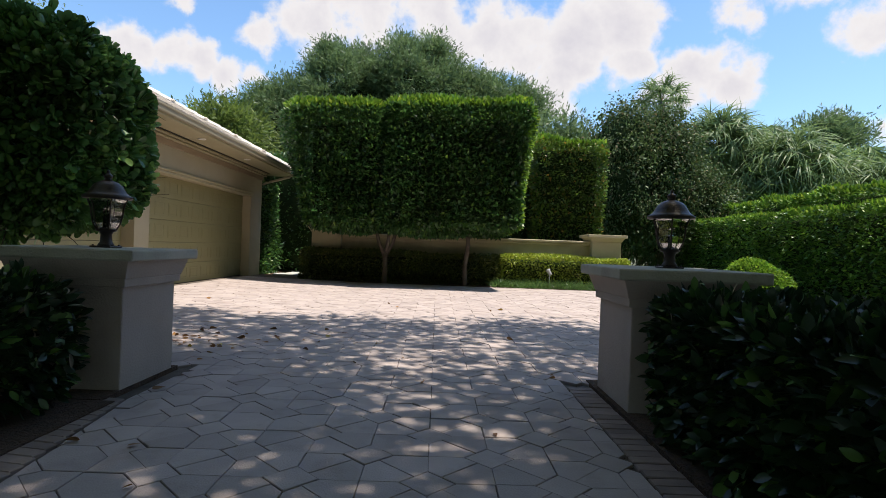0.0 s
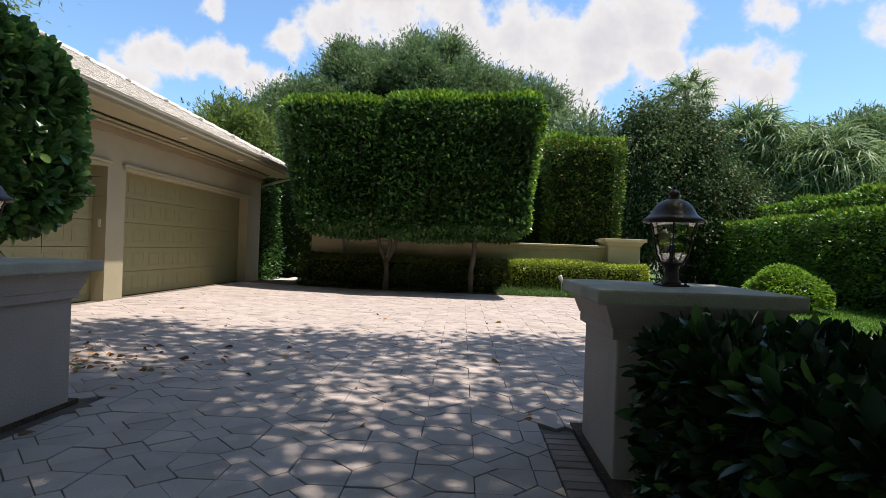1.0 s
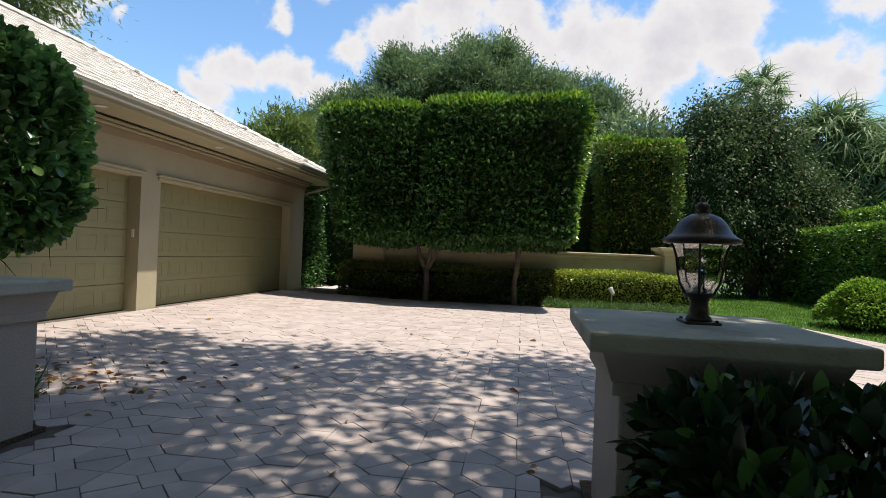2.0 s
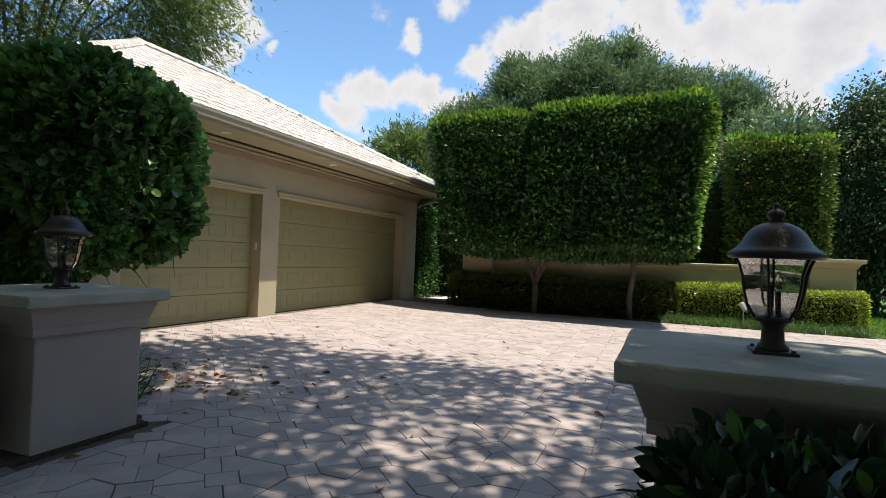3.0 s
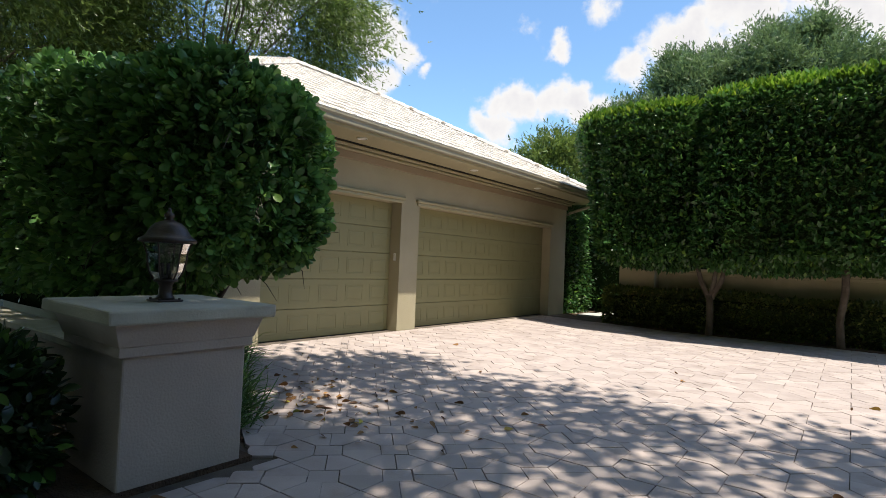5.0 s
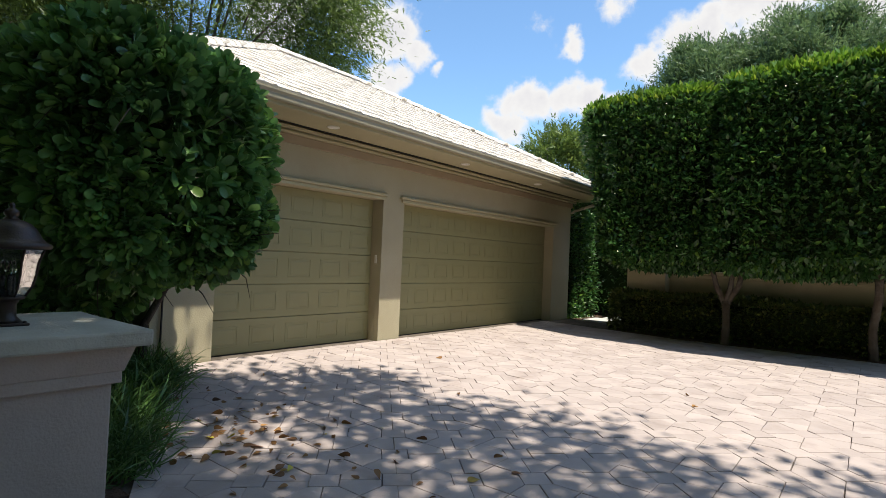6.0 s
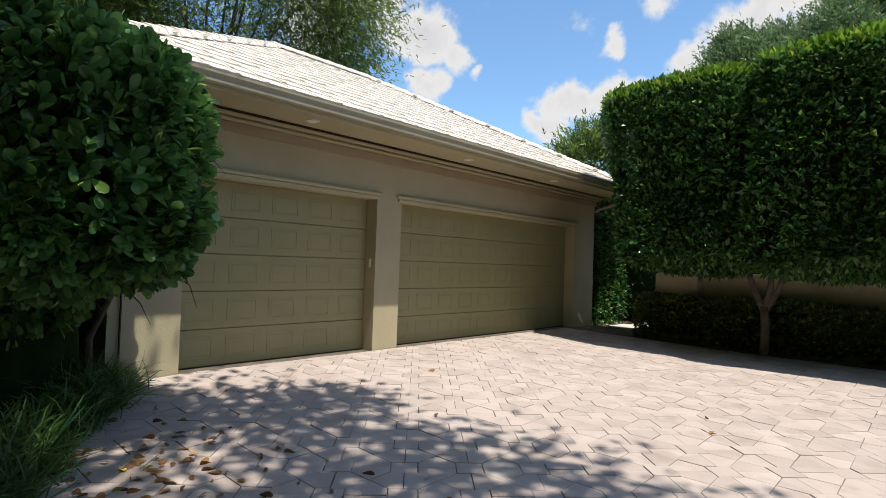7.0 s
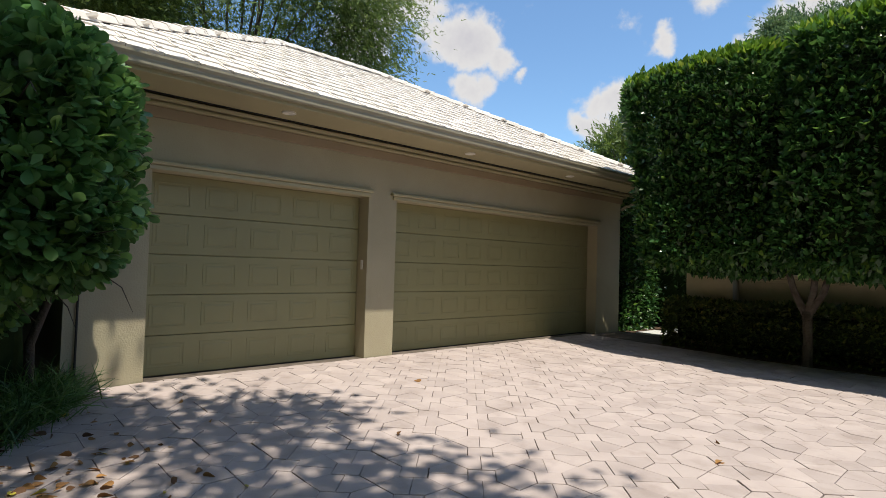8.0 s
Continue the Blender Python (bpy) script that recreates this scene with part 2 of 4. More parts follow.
M_WILLOWY = leaf_material("airy_oak_leaf", (0.055, 0.10, 0.022), (0.14, 0.21, 0.05), 0.5, 0.45)
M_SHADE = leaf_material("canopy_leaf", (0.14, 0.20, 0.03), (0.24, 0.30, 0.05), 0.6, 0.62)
M_VINE = leaf_material("vine_leaf", (0.032, 0.066, 0.022), (0.088, 0.145, 0.048), 0.5, 0.25, tips=(0.18, 0.15, 0.08), spec=0.25)
M_RED = leaf_material("hedge_leaf_red_tips", (0.045, 0.10, 0.018), (0.11, 0.20, 0.028), 0.35, 0.35, tips=(0.24, 0.16, 0.03))
M_PALM = leaf_material("palm_frond", (0.075, 0.14, 0.045), (0.19, 0.28, 0.11), 0.5, 0.4)
M_GRASS = leaf_material("grass_blade", (0.06, 0.15, 0.02), (0.14, 0.29, 0.035), 0.5, 0.35)
M_LIRIOPE = leaf_material("strap_grass", (0.040, 0.10, 0.028), (0.12, 0.235, 0.062), 0.4, 0.35)
M_DRY = leaf_material("fallen_leaf", (0.10, 0.045, 0.018), (0.28, 0.14, 0.04), 0.7, 0.15, tips=(0.50, 0.42, 0.06))
M_IVY = leaf_material("clipped_hedge_leaf", (0.045, 0.12, 0.018), (0.11, 0.24, 0.032), 0.4, 0.3, tips=(0.22, 0.34, 0.05))
M_GLASS = bpy.data.materials.new("lantern_glass")
M_GLASS.use_nodes = True
gb = M_GLASS.node_tree.nodes["Principled BSDF"]
gb.inputs["Base Color"].default_value, gb.inputs["Roughness"].default_value = (0.95, 0.96, 0.94, 1), 0.02
gb.inputs["Transmission Weight"].default_value, gb.inputs["IOR"].default_value = 1.0, 1.25


# ---- mesh tools ----
def mesh_object(name, bm, mat, parent=None, smooth=False):
    me = bpy.data.meshes.new(name)
    bm.normal_update()
    bm.to_mesh(me)
    bm.free()
    me.materials.append(mat)
    if smooth:
        me.polygons.foreach_set("use_smooth", [True] * len(me.polygons))
    ob = new(name, me)
    ob.parent = parent
    return ob


def part(name, bm, mat, parent, label="", smooth=False):
    ob = mesh_object(name, bm, mat, parent, smooth)
    return tagged(ob, label) if label else ob


def empty(name, at=(0, 0, 0)):
    ob = new(name)
    ob.location = at
    ob.empty_display_size = 0.2
    return ob


def box(bm, x0, x1, y0, y1, z0, z1, bevel=0.0, seg=1):
    r = bmesh.ops.create_cube(bm, size=1.0, matrix=Matrix.Translation(((x0 + x1) / 2, (y0 + y1) / 2, (z0 + z1) / 2)) @ Matrix.Diagonal((x1 - x0, y1 - y0, z1 - z0, 1)))
    if bevel:
        bmesh.ops.bevel(bm, geom=list({e for v in r["verts"] for e in v.link_edges}), offset=bevel, segments=seg, affect="EDGES", profile=0.5)
    return bm


def boxed(*a, **k):
    return box(bmesh.new(), *a, **k)


def lathe(bm, profile, n=24, at=(0, 0), phase=0.0):
    """Turns a profile of (radius, height) round the upright axis."""
    rings = []
    for r, z in profile:
        rings.append([bm.verts.new((at[0] + r * math.cos(phase + 2 * math.pi * i / n), at[1] + r * math.sin(phase + 2 * math.pi * i / n), z)) for i in range(n)])
    for a, b in zip(rings, rings[1:]):
        for i in range(n):
            bm.faces.new((a[i], a[(i + 1) % n], b[(i + 1) % n], b[i]))
    bm.faces.new(rings[0][::-1])
    bm.faces.new(rings[-1])
    return bm


def frustum(bm, cx, cy, levels, bevel=0.0):
    """A square stack: (half width, height) from below upwards."""
    rings = [[bm.verts.new((cx + sx * h, cy + sy * h, z)) for sx, sy in ((-1, -1), (1, -1), (1, 1), (-1, 1))] for h, z in levels]
    for a, b in zip(rings, rings[1:]):
        for i in range(4):
            bm.faces.new((a[i], a[(i + 1) % 4], b[(i + 1) % 4], b[i]))
    bm.faces.new(rings[0][::-1])
    bm.faces.new(rings[-1])
    if bevel:
        bmesh.ops.bevel(bm, geom=bm.edges[:], offset=bevel, segments=2, affect="EDGES", profile=0.5)
    return bm


def tube(bm, pts, radii, n=8):
    """A tapering limb along points."""
    rings = []
    for i, p in enumerate(pts):
        p = Vector(p)
        d = (Vector(pts[min(i + 1, len(pts) - 1)]) - Vector(pts[max(i - 1, 0)])).normalized()
        u = d.orthogonal().normalized()
        if rings:
            u = (last - d * last.dot(d)).normalized()
        last = u
        w = d.cross(u)
        rings.append([bm.verts.new(p + (u * math.cos(2 * math.pi * k / n) + w * math.sin(2 * math.pi * k / n)) * radii[i]) for k in range(n)])
    for a, b in zip(rings, rings[1:]):
        for k in range(n):
            bm.faces.new((a[k], a[(k + 1) % n], b[(k + 1) % n], b[k]))
    bm.faces.new(rings[0][::-1])
    bm.faces.new(rings[-1])
    return bm


RNG = np.random.default_rng(7)
PADDLE = (np.array([(0, 0, 0), (.12, .30, .03), (.235, .58, .05), (.24, .80, .04), (.13, .96, 0), (0, 1, -.04), (-.13, .96, 0), (-.24, .80, .04), (-.235, .58, .05), (-.12, .30, .03), (0, .6, 0)]), [(0, 1, 2, 10), (10, 2, 3, 4, 5), (10, 5, 6, 7, 8), (0, 10, 8, 9)])
OVAL = (np.array([(0, 0, 0), (-.27, .42, .06), (0, .5, 0), (.27, .42, .06), (0, 1, -.06)]), [(0, 3, 2), (0, 2, 1), (2, 3, 4), (2, 4, 1)])
ROUNDED = (np.array([(0, 0, 0), (.15, .16, .02), (.25, .40, .04), (.22, .66, .03), (.10, .88, -.02), (0, 1, -.06), (-.10, .88, -.02), (-.22, .66, .03), (-.25, .40, .04), (-.15, .16, .02), (0, .5, -.02)]), [(0, 1, 2, 10), (10, 2, 3, 4, 5), (10, 5, 6, 7, 8), (0, 10, 8, 9)])
STRAP = (np.array([(-.012, 0, 0), (.012, 0, 0), (-.014, .32, .09), (.014, .32, .09), (-.012, .62, .08), (.012, .62, .08), (-.008, .86, -.06), (.008, .86, -.06), (0, 1, -.26)]), [(0, 1, 3, 2), (2, 3, 5, 4), (4, 5, 7, 6), (6, 7, 8)])
BLADE = (np.array([(-.018, 0, 0), (.018, 0, 0), (-.015, .5, .10), (.015, .5, .10), (0, 1, -.06)]), [(0, 1, 3, 2), (2, 3, 4)])
SPRAY = (np.array([(0, 0, 0), (-.30, .40, .05), (.30, .40, .05), (0, .22, .0), (0, 1, -.05), (-.12, .6, 0), (.12, .6, 0)]), [(0, 2, 3), (0, 3, 1), (3, 6, 4, 5)])


def unit(a):
    return a / np.maximum(np.linalg.norm(a, axis=-1, keepdims=True), 1e-6)


def leaves(name, points, ways, size, mat, parent, shape=OVAL, jitter=0.6, vary=0.35, label="", smooth=False):
    """Many leaves as one mesh: each starts at a point and grows along its way, turned and sized at random."""
    tv, tf = shape
    n = len(points)
    y = unit(ways + RNG.normal(0, jitter, (n, 3)))
    x = unit(np.cross(y, unit(RNG.normal(0, 1, (n, 3)) * 0.8 + np.array((0, 0, 1.0)))))
    z = np.cross(x, y)
    s = (size * (1 + RNG.uniform(-vary, vary, n)))[:, None, None]
    v = points[:, None, :] + s * (tv[None, :, 0:1] * x[:, None, :] + tv[None, :, 1:2] * y[:, None, :] + tv[None, :, 2:3] * z[:, None, :])
    k = len(tv)
    v = v.reshape(-1, 3)
    loops = np.concatenate([np.array(f) for f in tf])
    lens = np.array([len(f) for f in tf])
    me = bpy.data.meshes.new(name)
    me.vertices.add(len(v))
    me.vertices.foreach_set("co", v.ravel().astype(np.float32))
    all_loops = (loops[None, :] + k * np.arange(n)[:, None]).ravel()
    me.loops.add(len(all_loops))
    me.loops.foreach_set("vertex_index", all_loops.astype(np.int32))
    counts = np.tile(lens, n)
    me.polygons.add(len(counts))
    me.polygons.foreach_set("loop_start", np.concatenate(([0], np.cumsum(counts)[:-1])).astype(np.int32))
    me.polygons.foreach_set("loop_total", counts.astype(np.int32))
    me.update(calc_edges=True)
    me.materials.append(mat)
    ob = new(name, me)
    ob.parent = parent
    if label:
        tagged(ob, label)
    return ob


def bumps(p, scale, amount):
    """A smooth lumpy offset for points, from a few crossed waves."""
    out = np.zeros(len(p))
    g = np.random.default_rng(3)
    for _ in range(6):
        d = g.normal(0, 1, 3)
        out += np.sin(p @ (d / np.linalg.norm(d)) * scale * g.uniform(0.6, 1.6) + g.uniform(0, 6))
    return out * amount / 6 ** 0.5


def box_shell(n, lo, hi, round_=0.3, faces="xXyYzZ", depth=0.25, lumps=0.06, lump_scale=3.0):
    """Points on (and a little under) the skin of a clipped, round-edged block, with the outward ways."""
    lo, hi = np.array(lo, float), np.array(hi, float)
    d = hi - lo
    areas = {"x": d[1] * d[2], "X": d[1] * d[2], "y": d[0] * d[2], "Y": d[0] * d[2], "z": d[0] * d[1], "Z": d[0] * d[1]}
    tot = sum(areas[f] for f in faces)
    ps = []
    for f in faces:
        m = int(n * areas[f] / tot)
        p = lo + RNG.random((m, 3)) * d
        i = "xyz".index(f.lower())
        p[:, i] = lo[i] if f.islower() else hi[i]
        ps.append(p)
    p = np.concatenate(ps)
    r = np.minimum(round_, d.min() / 2)
    inner = np.clip(p, lo + r, hi - r)
    w = unit(p - inner)
    p = inner + w * r
    sink = np.abs(RNG.normal(0, depth * 0.5, len(p)))
    p = p + w * (bumps(p, lump_scale, lumps) - sink)[:, None]
    return p, w


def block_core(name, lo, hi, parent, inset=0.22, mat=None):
    """A solid filler in a clipped block, coloured dark for the shade between leaves."""
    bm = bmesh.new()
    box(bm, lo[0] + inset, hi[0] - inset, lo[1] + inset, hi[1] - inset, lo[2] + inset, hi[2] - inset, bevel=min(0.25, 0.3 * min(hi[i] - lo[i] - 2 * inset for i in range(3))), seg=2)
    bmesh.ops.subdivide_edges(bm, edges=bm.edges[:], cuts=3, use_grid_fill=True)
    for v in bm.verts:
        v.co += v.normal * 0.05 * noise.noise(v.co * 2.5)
    return part(name, bm, mat or M_SHADE_CORE, parent)


def hedge(name, lo, hi, n, size, mat, label, category="hedge", group="", shape=OVAL, round_=0.15, faces="xXyYZ", depth=0.2, lumps=0.05, top=None, top_n=0, jitter=0.6, inset=0.2):
    ob = empty(name, ((lo[0] + hi[0]) / 2, (lo[1] + hi[1]) / 2, 0))
    at = np.array(ob.location)
    lo2, hi2 = np.array(lo) - at, np.array(hi) - at
    p, w = box_shell(n, lo2, hi2, round_, faces, depth, lumps)
    leaves("foliage", p, w, size, mat, ob, shape, jitter)
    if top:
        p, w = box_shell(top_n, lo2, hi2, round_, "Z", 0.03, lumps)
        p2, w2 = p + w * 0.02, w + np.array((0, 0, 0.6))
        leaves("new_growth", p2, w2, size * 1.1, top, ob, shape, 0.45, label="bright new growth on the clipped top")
    block_core("shade_core", lo2, hi2, ob, inset)
    return tagged(ob, label, category, group)


def blob_points(n, centre, radii, clumps, clump_r, lower=-0.5):
    """Leaf points in clumps over an uneven round crown."""
    c = unit(RNG.normal(0, 1, (clumps, 3)))
    c[:, 2] = np.where(c[:, 2] < lower, -c[:, 2], c[:, 2])
    rad = RNG.uniform(0.62, 1.0, clumps) ** 0.7
    cc = np.array(centre) + c * np.array(radii) * rad[:, None]
    k = RNG.integers(0, clumps, n)
    off = RNG.normal(0, 1, (n, 3)) * clump_r * 0.5
    off[:, 2] *= 0.75
    p = cc[k] + off
    w = unit(unit(p - np.array(centre)) * 0.6 + unit(off) * 0.6 + np.array((0, 0, 0.25)))
    return p, w, cc


def limb_tree(name, base, height, trunk_r, centre, radii, n, size, mat, label, clumps=120, clump_r=1.0, shape=SPRAY, limbs=9, lower=-0.5, jitter=0.6, group="", fork=0.35, lean=(0, 0), droop=0.0, core=0.0, heads=()):
    ob = empty(name, base)
    b = np.array(base, float)
    c = np.array(centre, float) - b
    heads = heads or ((centre, radii),)
    # each head: centre, radii and, where it differs, how thickly it is leaved
    bulk = [h[1][0] * max(h[1][1], h[1][2]) * (h[2] if len(h) > 2 else 1.0) for h in heads]
    sets = [blob_points(int(n * k / sum(bulk)), np.array(h[0]) - b, h[1], max(4, int(clumps * k / sum(bulk))), clump_r, lower) for h, k in zip(heads, bulk)]
    p, w, cc = (np.concatenate([s[i] for s in sets]) for i in range(3))
    bm = bmesh.new()
    top = Vector((c[0] * 0.5 + lean[0], c[1] * 0.5 + lean[1], height * fork))
    tube(bm, [(0, 0, -0.1), Vector((0.05, 0.03, height * fork * 0.5)), top], [trunk_r * 1.25, trunk_r, trunk_r * 0.85], 10)
    part("trunk", bm, M_BARK, ob, smooth=True)
    for i in range(limbs):
        e = Vector(cc[int(i * len(cc) / limbs)])
        mid = top.lerp(e, 0.5) + Vector((RNG.uniform(-.4, .4), RNG.uniform(-.4, .4), 0.5))
        bm = tube(bmesh.new(), [top - Vector((0, 0, 0.15)), top.lerp(mid, 0.5), mid, e], [trunk_r * 0.6, trunk_r * 0.4, trunk_r * 0.28, trunk_r * 0.08], 7)
        part("limb", bm, M_BARK, ob, smooth=True)
    leaves("crown", p, w + np.array((0, 0, -droop)), size, mat, ob, shape, jitter)
    # added solid filler, dark in colour for the shade within the crown
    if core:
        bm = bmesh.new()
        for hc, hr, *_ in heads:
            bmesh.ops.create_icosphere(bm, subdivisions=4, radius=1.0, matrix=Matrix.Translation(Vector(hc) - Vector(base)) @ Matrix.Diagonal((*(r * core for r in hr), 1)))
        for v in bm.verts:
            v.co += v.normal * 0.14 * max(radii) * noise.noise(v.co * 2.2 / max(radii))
        part("shade_core", bm, M_SHADE_CORE, ob)
    return tagged(ob, label, "tree", group)


# ---- ground ----
bm = bmesh.new()
for x0, x1, y0, y1 in ((-400, 400, -400, 600),):
    bm.faces.new([bm.verts.new(c) for c in ((x0, y0, -0.09), (x1, y0, -0.09), (x1, y1, -0.09), (x0, y1, -0.09))])
tagged(mesh_object("ground", bm, M_GROUND), "dull green earth reaching to the horizon", "ground", kind="structure")

def clamp01(v):
    return min(1.0, max(0.0, v))


def gz(x, y):
    """The ground's height: it rises gently from the gate to the garage and the garden wall."""
    a = 0.14 * clamp01((-x - 2.4) / 3.3) * clamp01((y - 4.5) / 3.0)
    return a + (0.07 - 0.5 * a) * clamp01((y - 6.0) / 9.0)


G = 0.13
WALL_X, S_END, N_END = -5.73, 6.74, 17.4
# edge of the paving towards the lawn, from south to north
EDGE = [(7.6, -6.0), (7.6, 8.0), (7.43, 10.7), (7.38, 12.8), (6.36, 15.9), (5.6, 17.0)]


def edge_x(y):
    for (xa, ya), (xb, yb) in zip(EDGE, EDGE[1:]):
        if ya <= y <= yb:
            return xa + (xb - xa) * (y - ya) / (yb - ya)
    return EDGE[-1][0]


def paved(x, y):
    """Whether a place on the plan is paved."""
    if y > 16.1 or x < -5.95:
        return -5.65 < x < -4.4 and 16.0 < y < 17.5
    if x > edge_x(y):
        return False
    if y < 5.25:
        left = -2.24 + max(0.0, 4.2 - y) * 0.15
        right = 1.13 + max(0.0, 2.4 - y) * 0.16
        if x < left or x > right:
            return False
    return x > -2.4 or y > 5.22 + (-2.4 - x) * 0.52


def sheet(name, x0, x1, y0, y1, nx, ny, lift, mat, keep=None):
    """A ground sheet that follows the rise of the ground."""
    bm = bmesh.new()
    grid = [[bm.verts.new((x0(y0 + (y1 - y0) * j / ny) + (x1 - x0(y0 + (y1 - y0) * j / ny)) * (i / nx) ** 2, y0 + (y1 - y0) * j / ny, 0)) for i in range(nx + 1)] for j in range(ny + 1)]
    for row in grid:
        for v in row:
            v.co.z = gz(v.co.x, v.co.y) + lift
    for j in range(ny):
        for i in range(nx):
            bm.faces.new((grid[j][i], grid[j][i + 1], grid[j + 1][i + 1], grid[j + 1][i]))
    return mesh_object(name, bm, mat)


tagged(sheet("paving_bed", lambda y: -5.72, 7.7, -4.0, 17.5, 24, 44, -0.024, M_SAND), "dark sand bed under the driveway pavers", "ground", kind="structure")
lawn = tagged(sheet("lawn", edge_x, 60.0, -6.0, 40.0, 8, 60, -0.012, M_LAWN), "mown green lawn beside the driveway", "lawn", kind="structure")
n = 70000
gp = np.column_stack((RNG.uniform(5.5, 11.5, n), RNG.uniform(8.5, 26, n), np.zeros(n)))
gp = gp[[p[0] > edge_x(p[1]) + 0.02 for p in gp]]
gp[:, 2] = [gz(p[0], p[1]) - 0.015 for p in gp]
tagged(leaves("lawn_grass", gp, np.tile((0, 0, 1.0), (len(gp), 1)), 0.065, M_GRASS, None, (BLADE[0] * np.array((5, 1, 1)), BLADE[1]), 0.4), "short mown blades of green grass", "grass", kind="stuff")

# planting beds
bm = boxed(-4.4, 5.6, 16.1, 17.9, -0.08, 0.085)
box(bm, -9.0, -2.36, 4.1, 5.22, -0.08, 0.015)
for i in range(10):
    x = -2.4 - i * 0.335
    box(bm, x - 0.335, x, 5.22, 5.22 + (-2.4 - x) * 0.52, -0.08, gz(x - 0.335, 5.22 + (-2.4 - x) * 0.52) + 0.004)
box(bm, -9.0, -5.75, 5.22, 6.74, -0.08, 0.12)
box(bm, -6.0, -2.26, -3.0, 4.1, -0.08, 0.010)
box(bm, 1.37, 6.0, -3.0, 5.25, -0.08, 0.012)
box(bm, -8.3, -5.5, 17.42, 25.0, -0.08, 0.12)
tagged(mesh_object("planting_bed", bm, M_MULCH), "brown mulch in the planting beds", "planting bed", kind="structure")

# ---- garage ----
DOOR1, DOOR2, HEAD = (7.50, 10.39), (10.90, 16.45), 2.49
wall = tagged(empty("garage"), "beige stucco garage with two doors and a white tiled hip roof", "garage")
T = 0.32
for y0, y1, z0, z1 in ((S_END, DOOR1[0], -0.05, HEAD), (DOOR1[1], DOOR2[0], -0.05, HEAD), (DOOR2[1], N_END, -0.05, HEAD), (S_END, N_END, HEAD, 3.32)):
    part("wall", boxed(WALL_X - T, WALL_X, y0, y1, z0, z1), M_STUCCO, wall, "beige rough stucco wall")
for x0, x1, y0, y1, z0 in ((-14.2, WALL_X - T, S_END, S_END + 0.3, -0.05), (-14.2, WALL_X - T, N_END - 0.3, N_END, -0.05), (-14.5, -14.2, S_END, N_END, -0.05)):
    part("wall", boxed(x0, x1, y0, y1, z0, 3.32), M_STUCCO, wall)
for y0, y1 in (DOOR1, DOOR2):
    # moulded head over the opening
    bm = bmesh.new()
    a, b = y0 - 0.12, y1 + 0.05
    box(bm, WALL_X - 0.01, WALL_X + 0.035, a + 0.04, b - 0.03, HEAD - 0.005, HEAD + 0.05, 0.008)
    box(bm, WALL_X - 0.01, WALL_X + 0.065, a, b, HEAD + 0.052, HEAD + 0.10, 0.012)
    part("door_head_moulding", bm, M_TRIM, wall)
# stepped cornice under the soffit
part("frieze", boxed(WALL_X - 0.01, WALL_X + 0.035, S_END - 0.035, N_END + 0.035, 3.065, 3.188, 0.006), M_TRIM_SHADED, wall, "frieze board in trim colour, browned for the shade under the cornice")
for d, z0, z1 in ((0.11, 3.19, 3.222), (0.085, 3.224, 3.240), (0.15, 3.242, 3.285), (0.05, 3.287, 3.311)):
    part("cornice", boxed(WALL_X - 0.01, WALL_X + d, S_END - d, N_END + d, z0, z1, 0.006), M_TRIM, wall)
# black strip drawn for the shaded gap line between soffit and cornice
part("soffit_shade_strip", boxed(WALL_X + 0.152, WALL_X + 0.168, S_END - 0.2, N_END + 0.2, 3.300, 3.3105), M_BLACK, wall, "black strip for the shaded gap along the soffit")
OV = 0.80
EX, EN, ES, EZ = WALL_X + OV, N_END + OV, S_END - OV, 3.50
bm = boxed(-14.4, EX - 0.05, ES + 0.05, EN - 0.05, 3.312, 3.34)
part("soffit", bm, M_TRIM, wall)
part("fascia", boxed(EX - 0.05, EX - 0.01, ES, EN, 3.305, 3.46, 0.006), M_TRIM, wall)
part("fascia", boxed(-14.4, EX - 0.052, EN - 0.05, EN - 0.01, 3.305, 3.46, 0.006), M_TRIM, wall)
part("fascia", boxed(-14.4, EX - 0.052, ES + 0.01, ES + 0.05, 3.305, 3.46, 0.006), M_TRIM, wall)
# gutter: a moulded trough along the eaves
bm = bmesh.new()
prof = [(-0.008, 3.35), (0.045, 3.35), (0.055, 3.365), (0.060, 3.42), (0.078, 3.45), (0.080, 3.475), (0.066, 3.475), (0.066, 3.458), (0.0, 3.40)]
rings = [[bm.verts.new((EX + dx, y, z)) for dx, z in prof] for y in (ES, EN)]
for i in range(len(prof)):
    j = (i + 1) % len(prof)
    bm.faces.new((rings[0][i], rings[0][j], rings[1][j], rings[1][i]))
bm.faces.new(rings[0])
bm.faces.new(rings[1][::-1])
bmesh.ops.recalc_face_normals(bm, faces=bm.faces[:])
part("gutter", bm, M_GUTTER, wall)
# downspout at the north corner and a conduit at the south one
bm = tube(bmesh.new(), [(EX - 0.02, EN - 0.25, 3.36), (EX - 0.1, EN - 0.3, 3.26), (WALL_X + 0.1, N_END + 0.06, 3.0), (WALL_X - 0.15, N_END + 0.06, 2.85), (WALL_X - 0.15, N_END + 0.06, 0.1)], [0.04] * 5, 8)
part("downspout", bm, M_GUTTER, wall)
bm = tube(bmesh.new(), [(WALL_X + 0.025, S_END + 0.12, 0.0), (WALL_X + 0.025, S_END + 0.12, 3.1)], [0.012] * 2, 6)
part("conduit", bm, M_BLACK, wall)
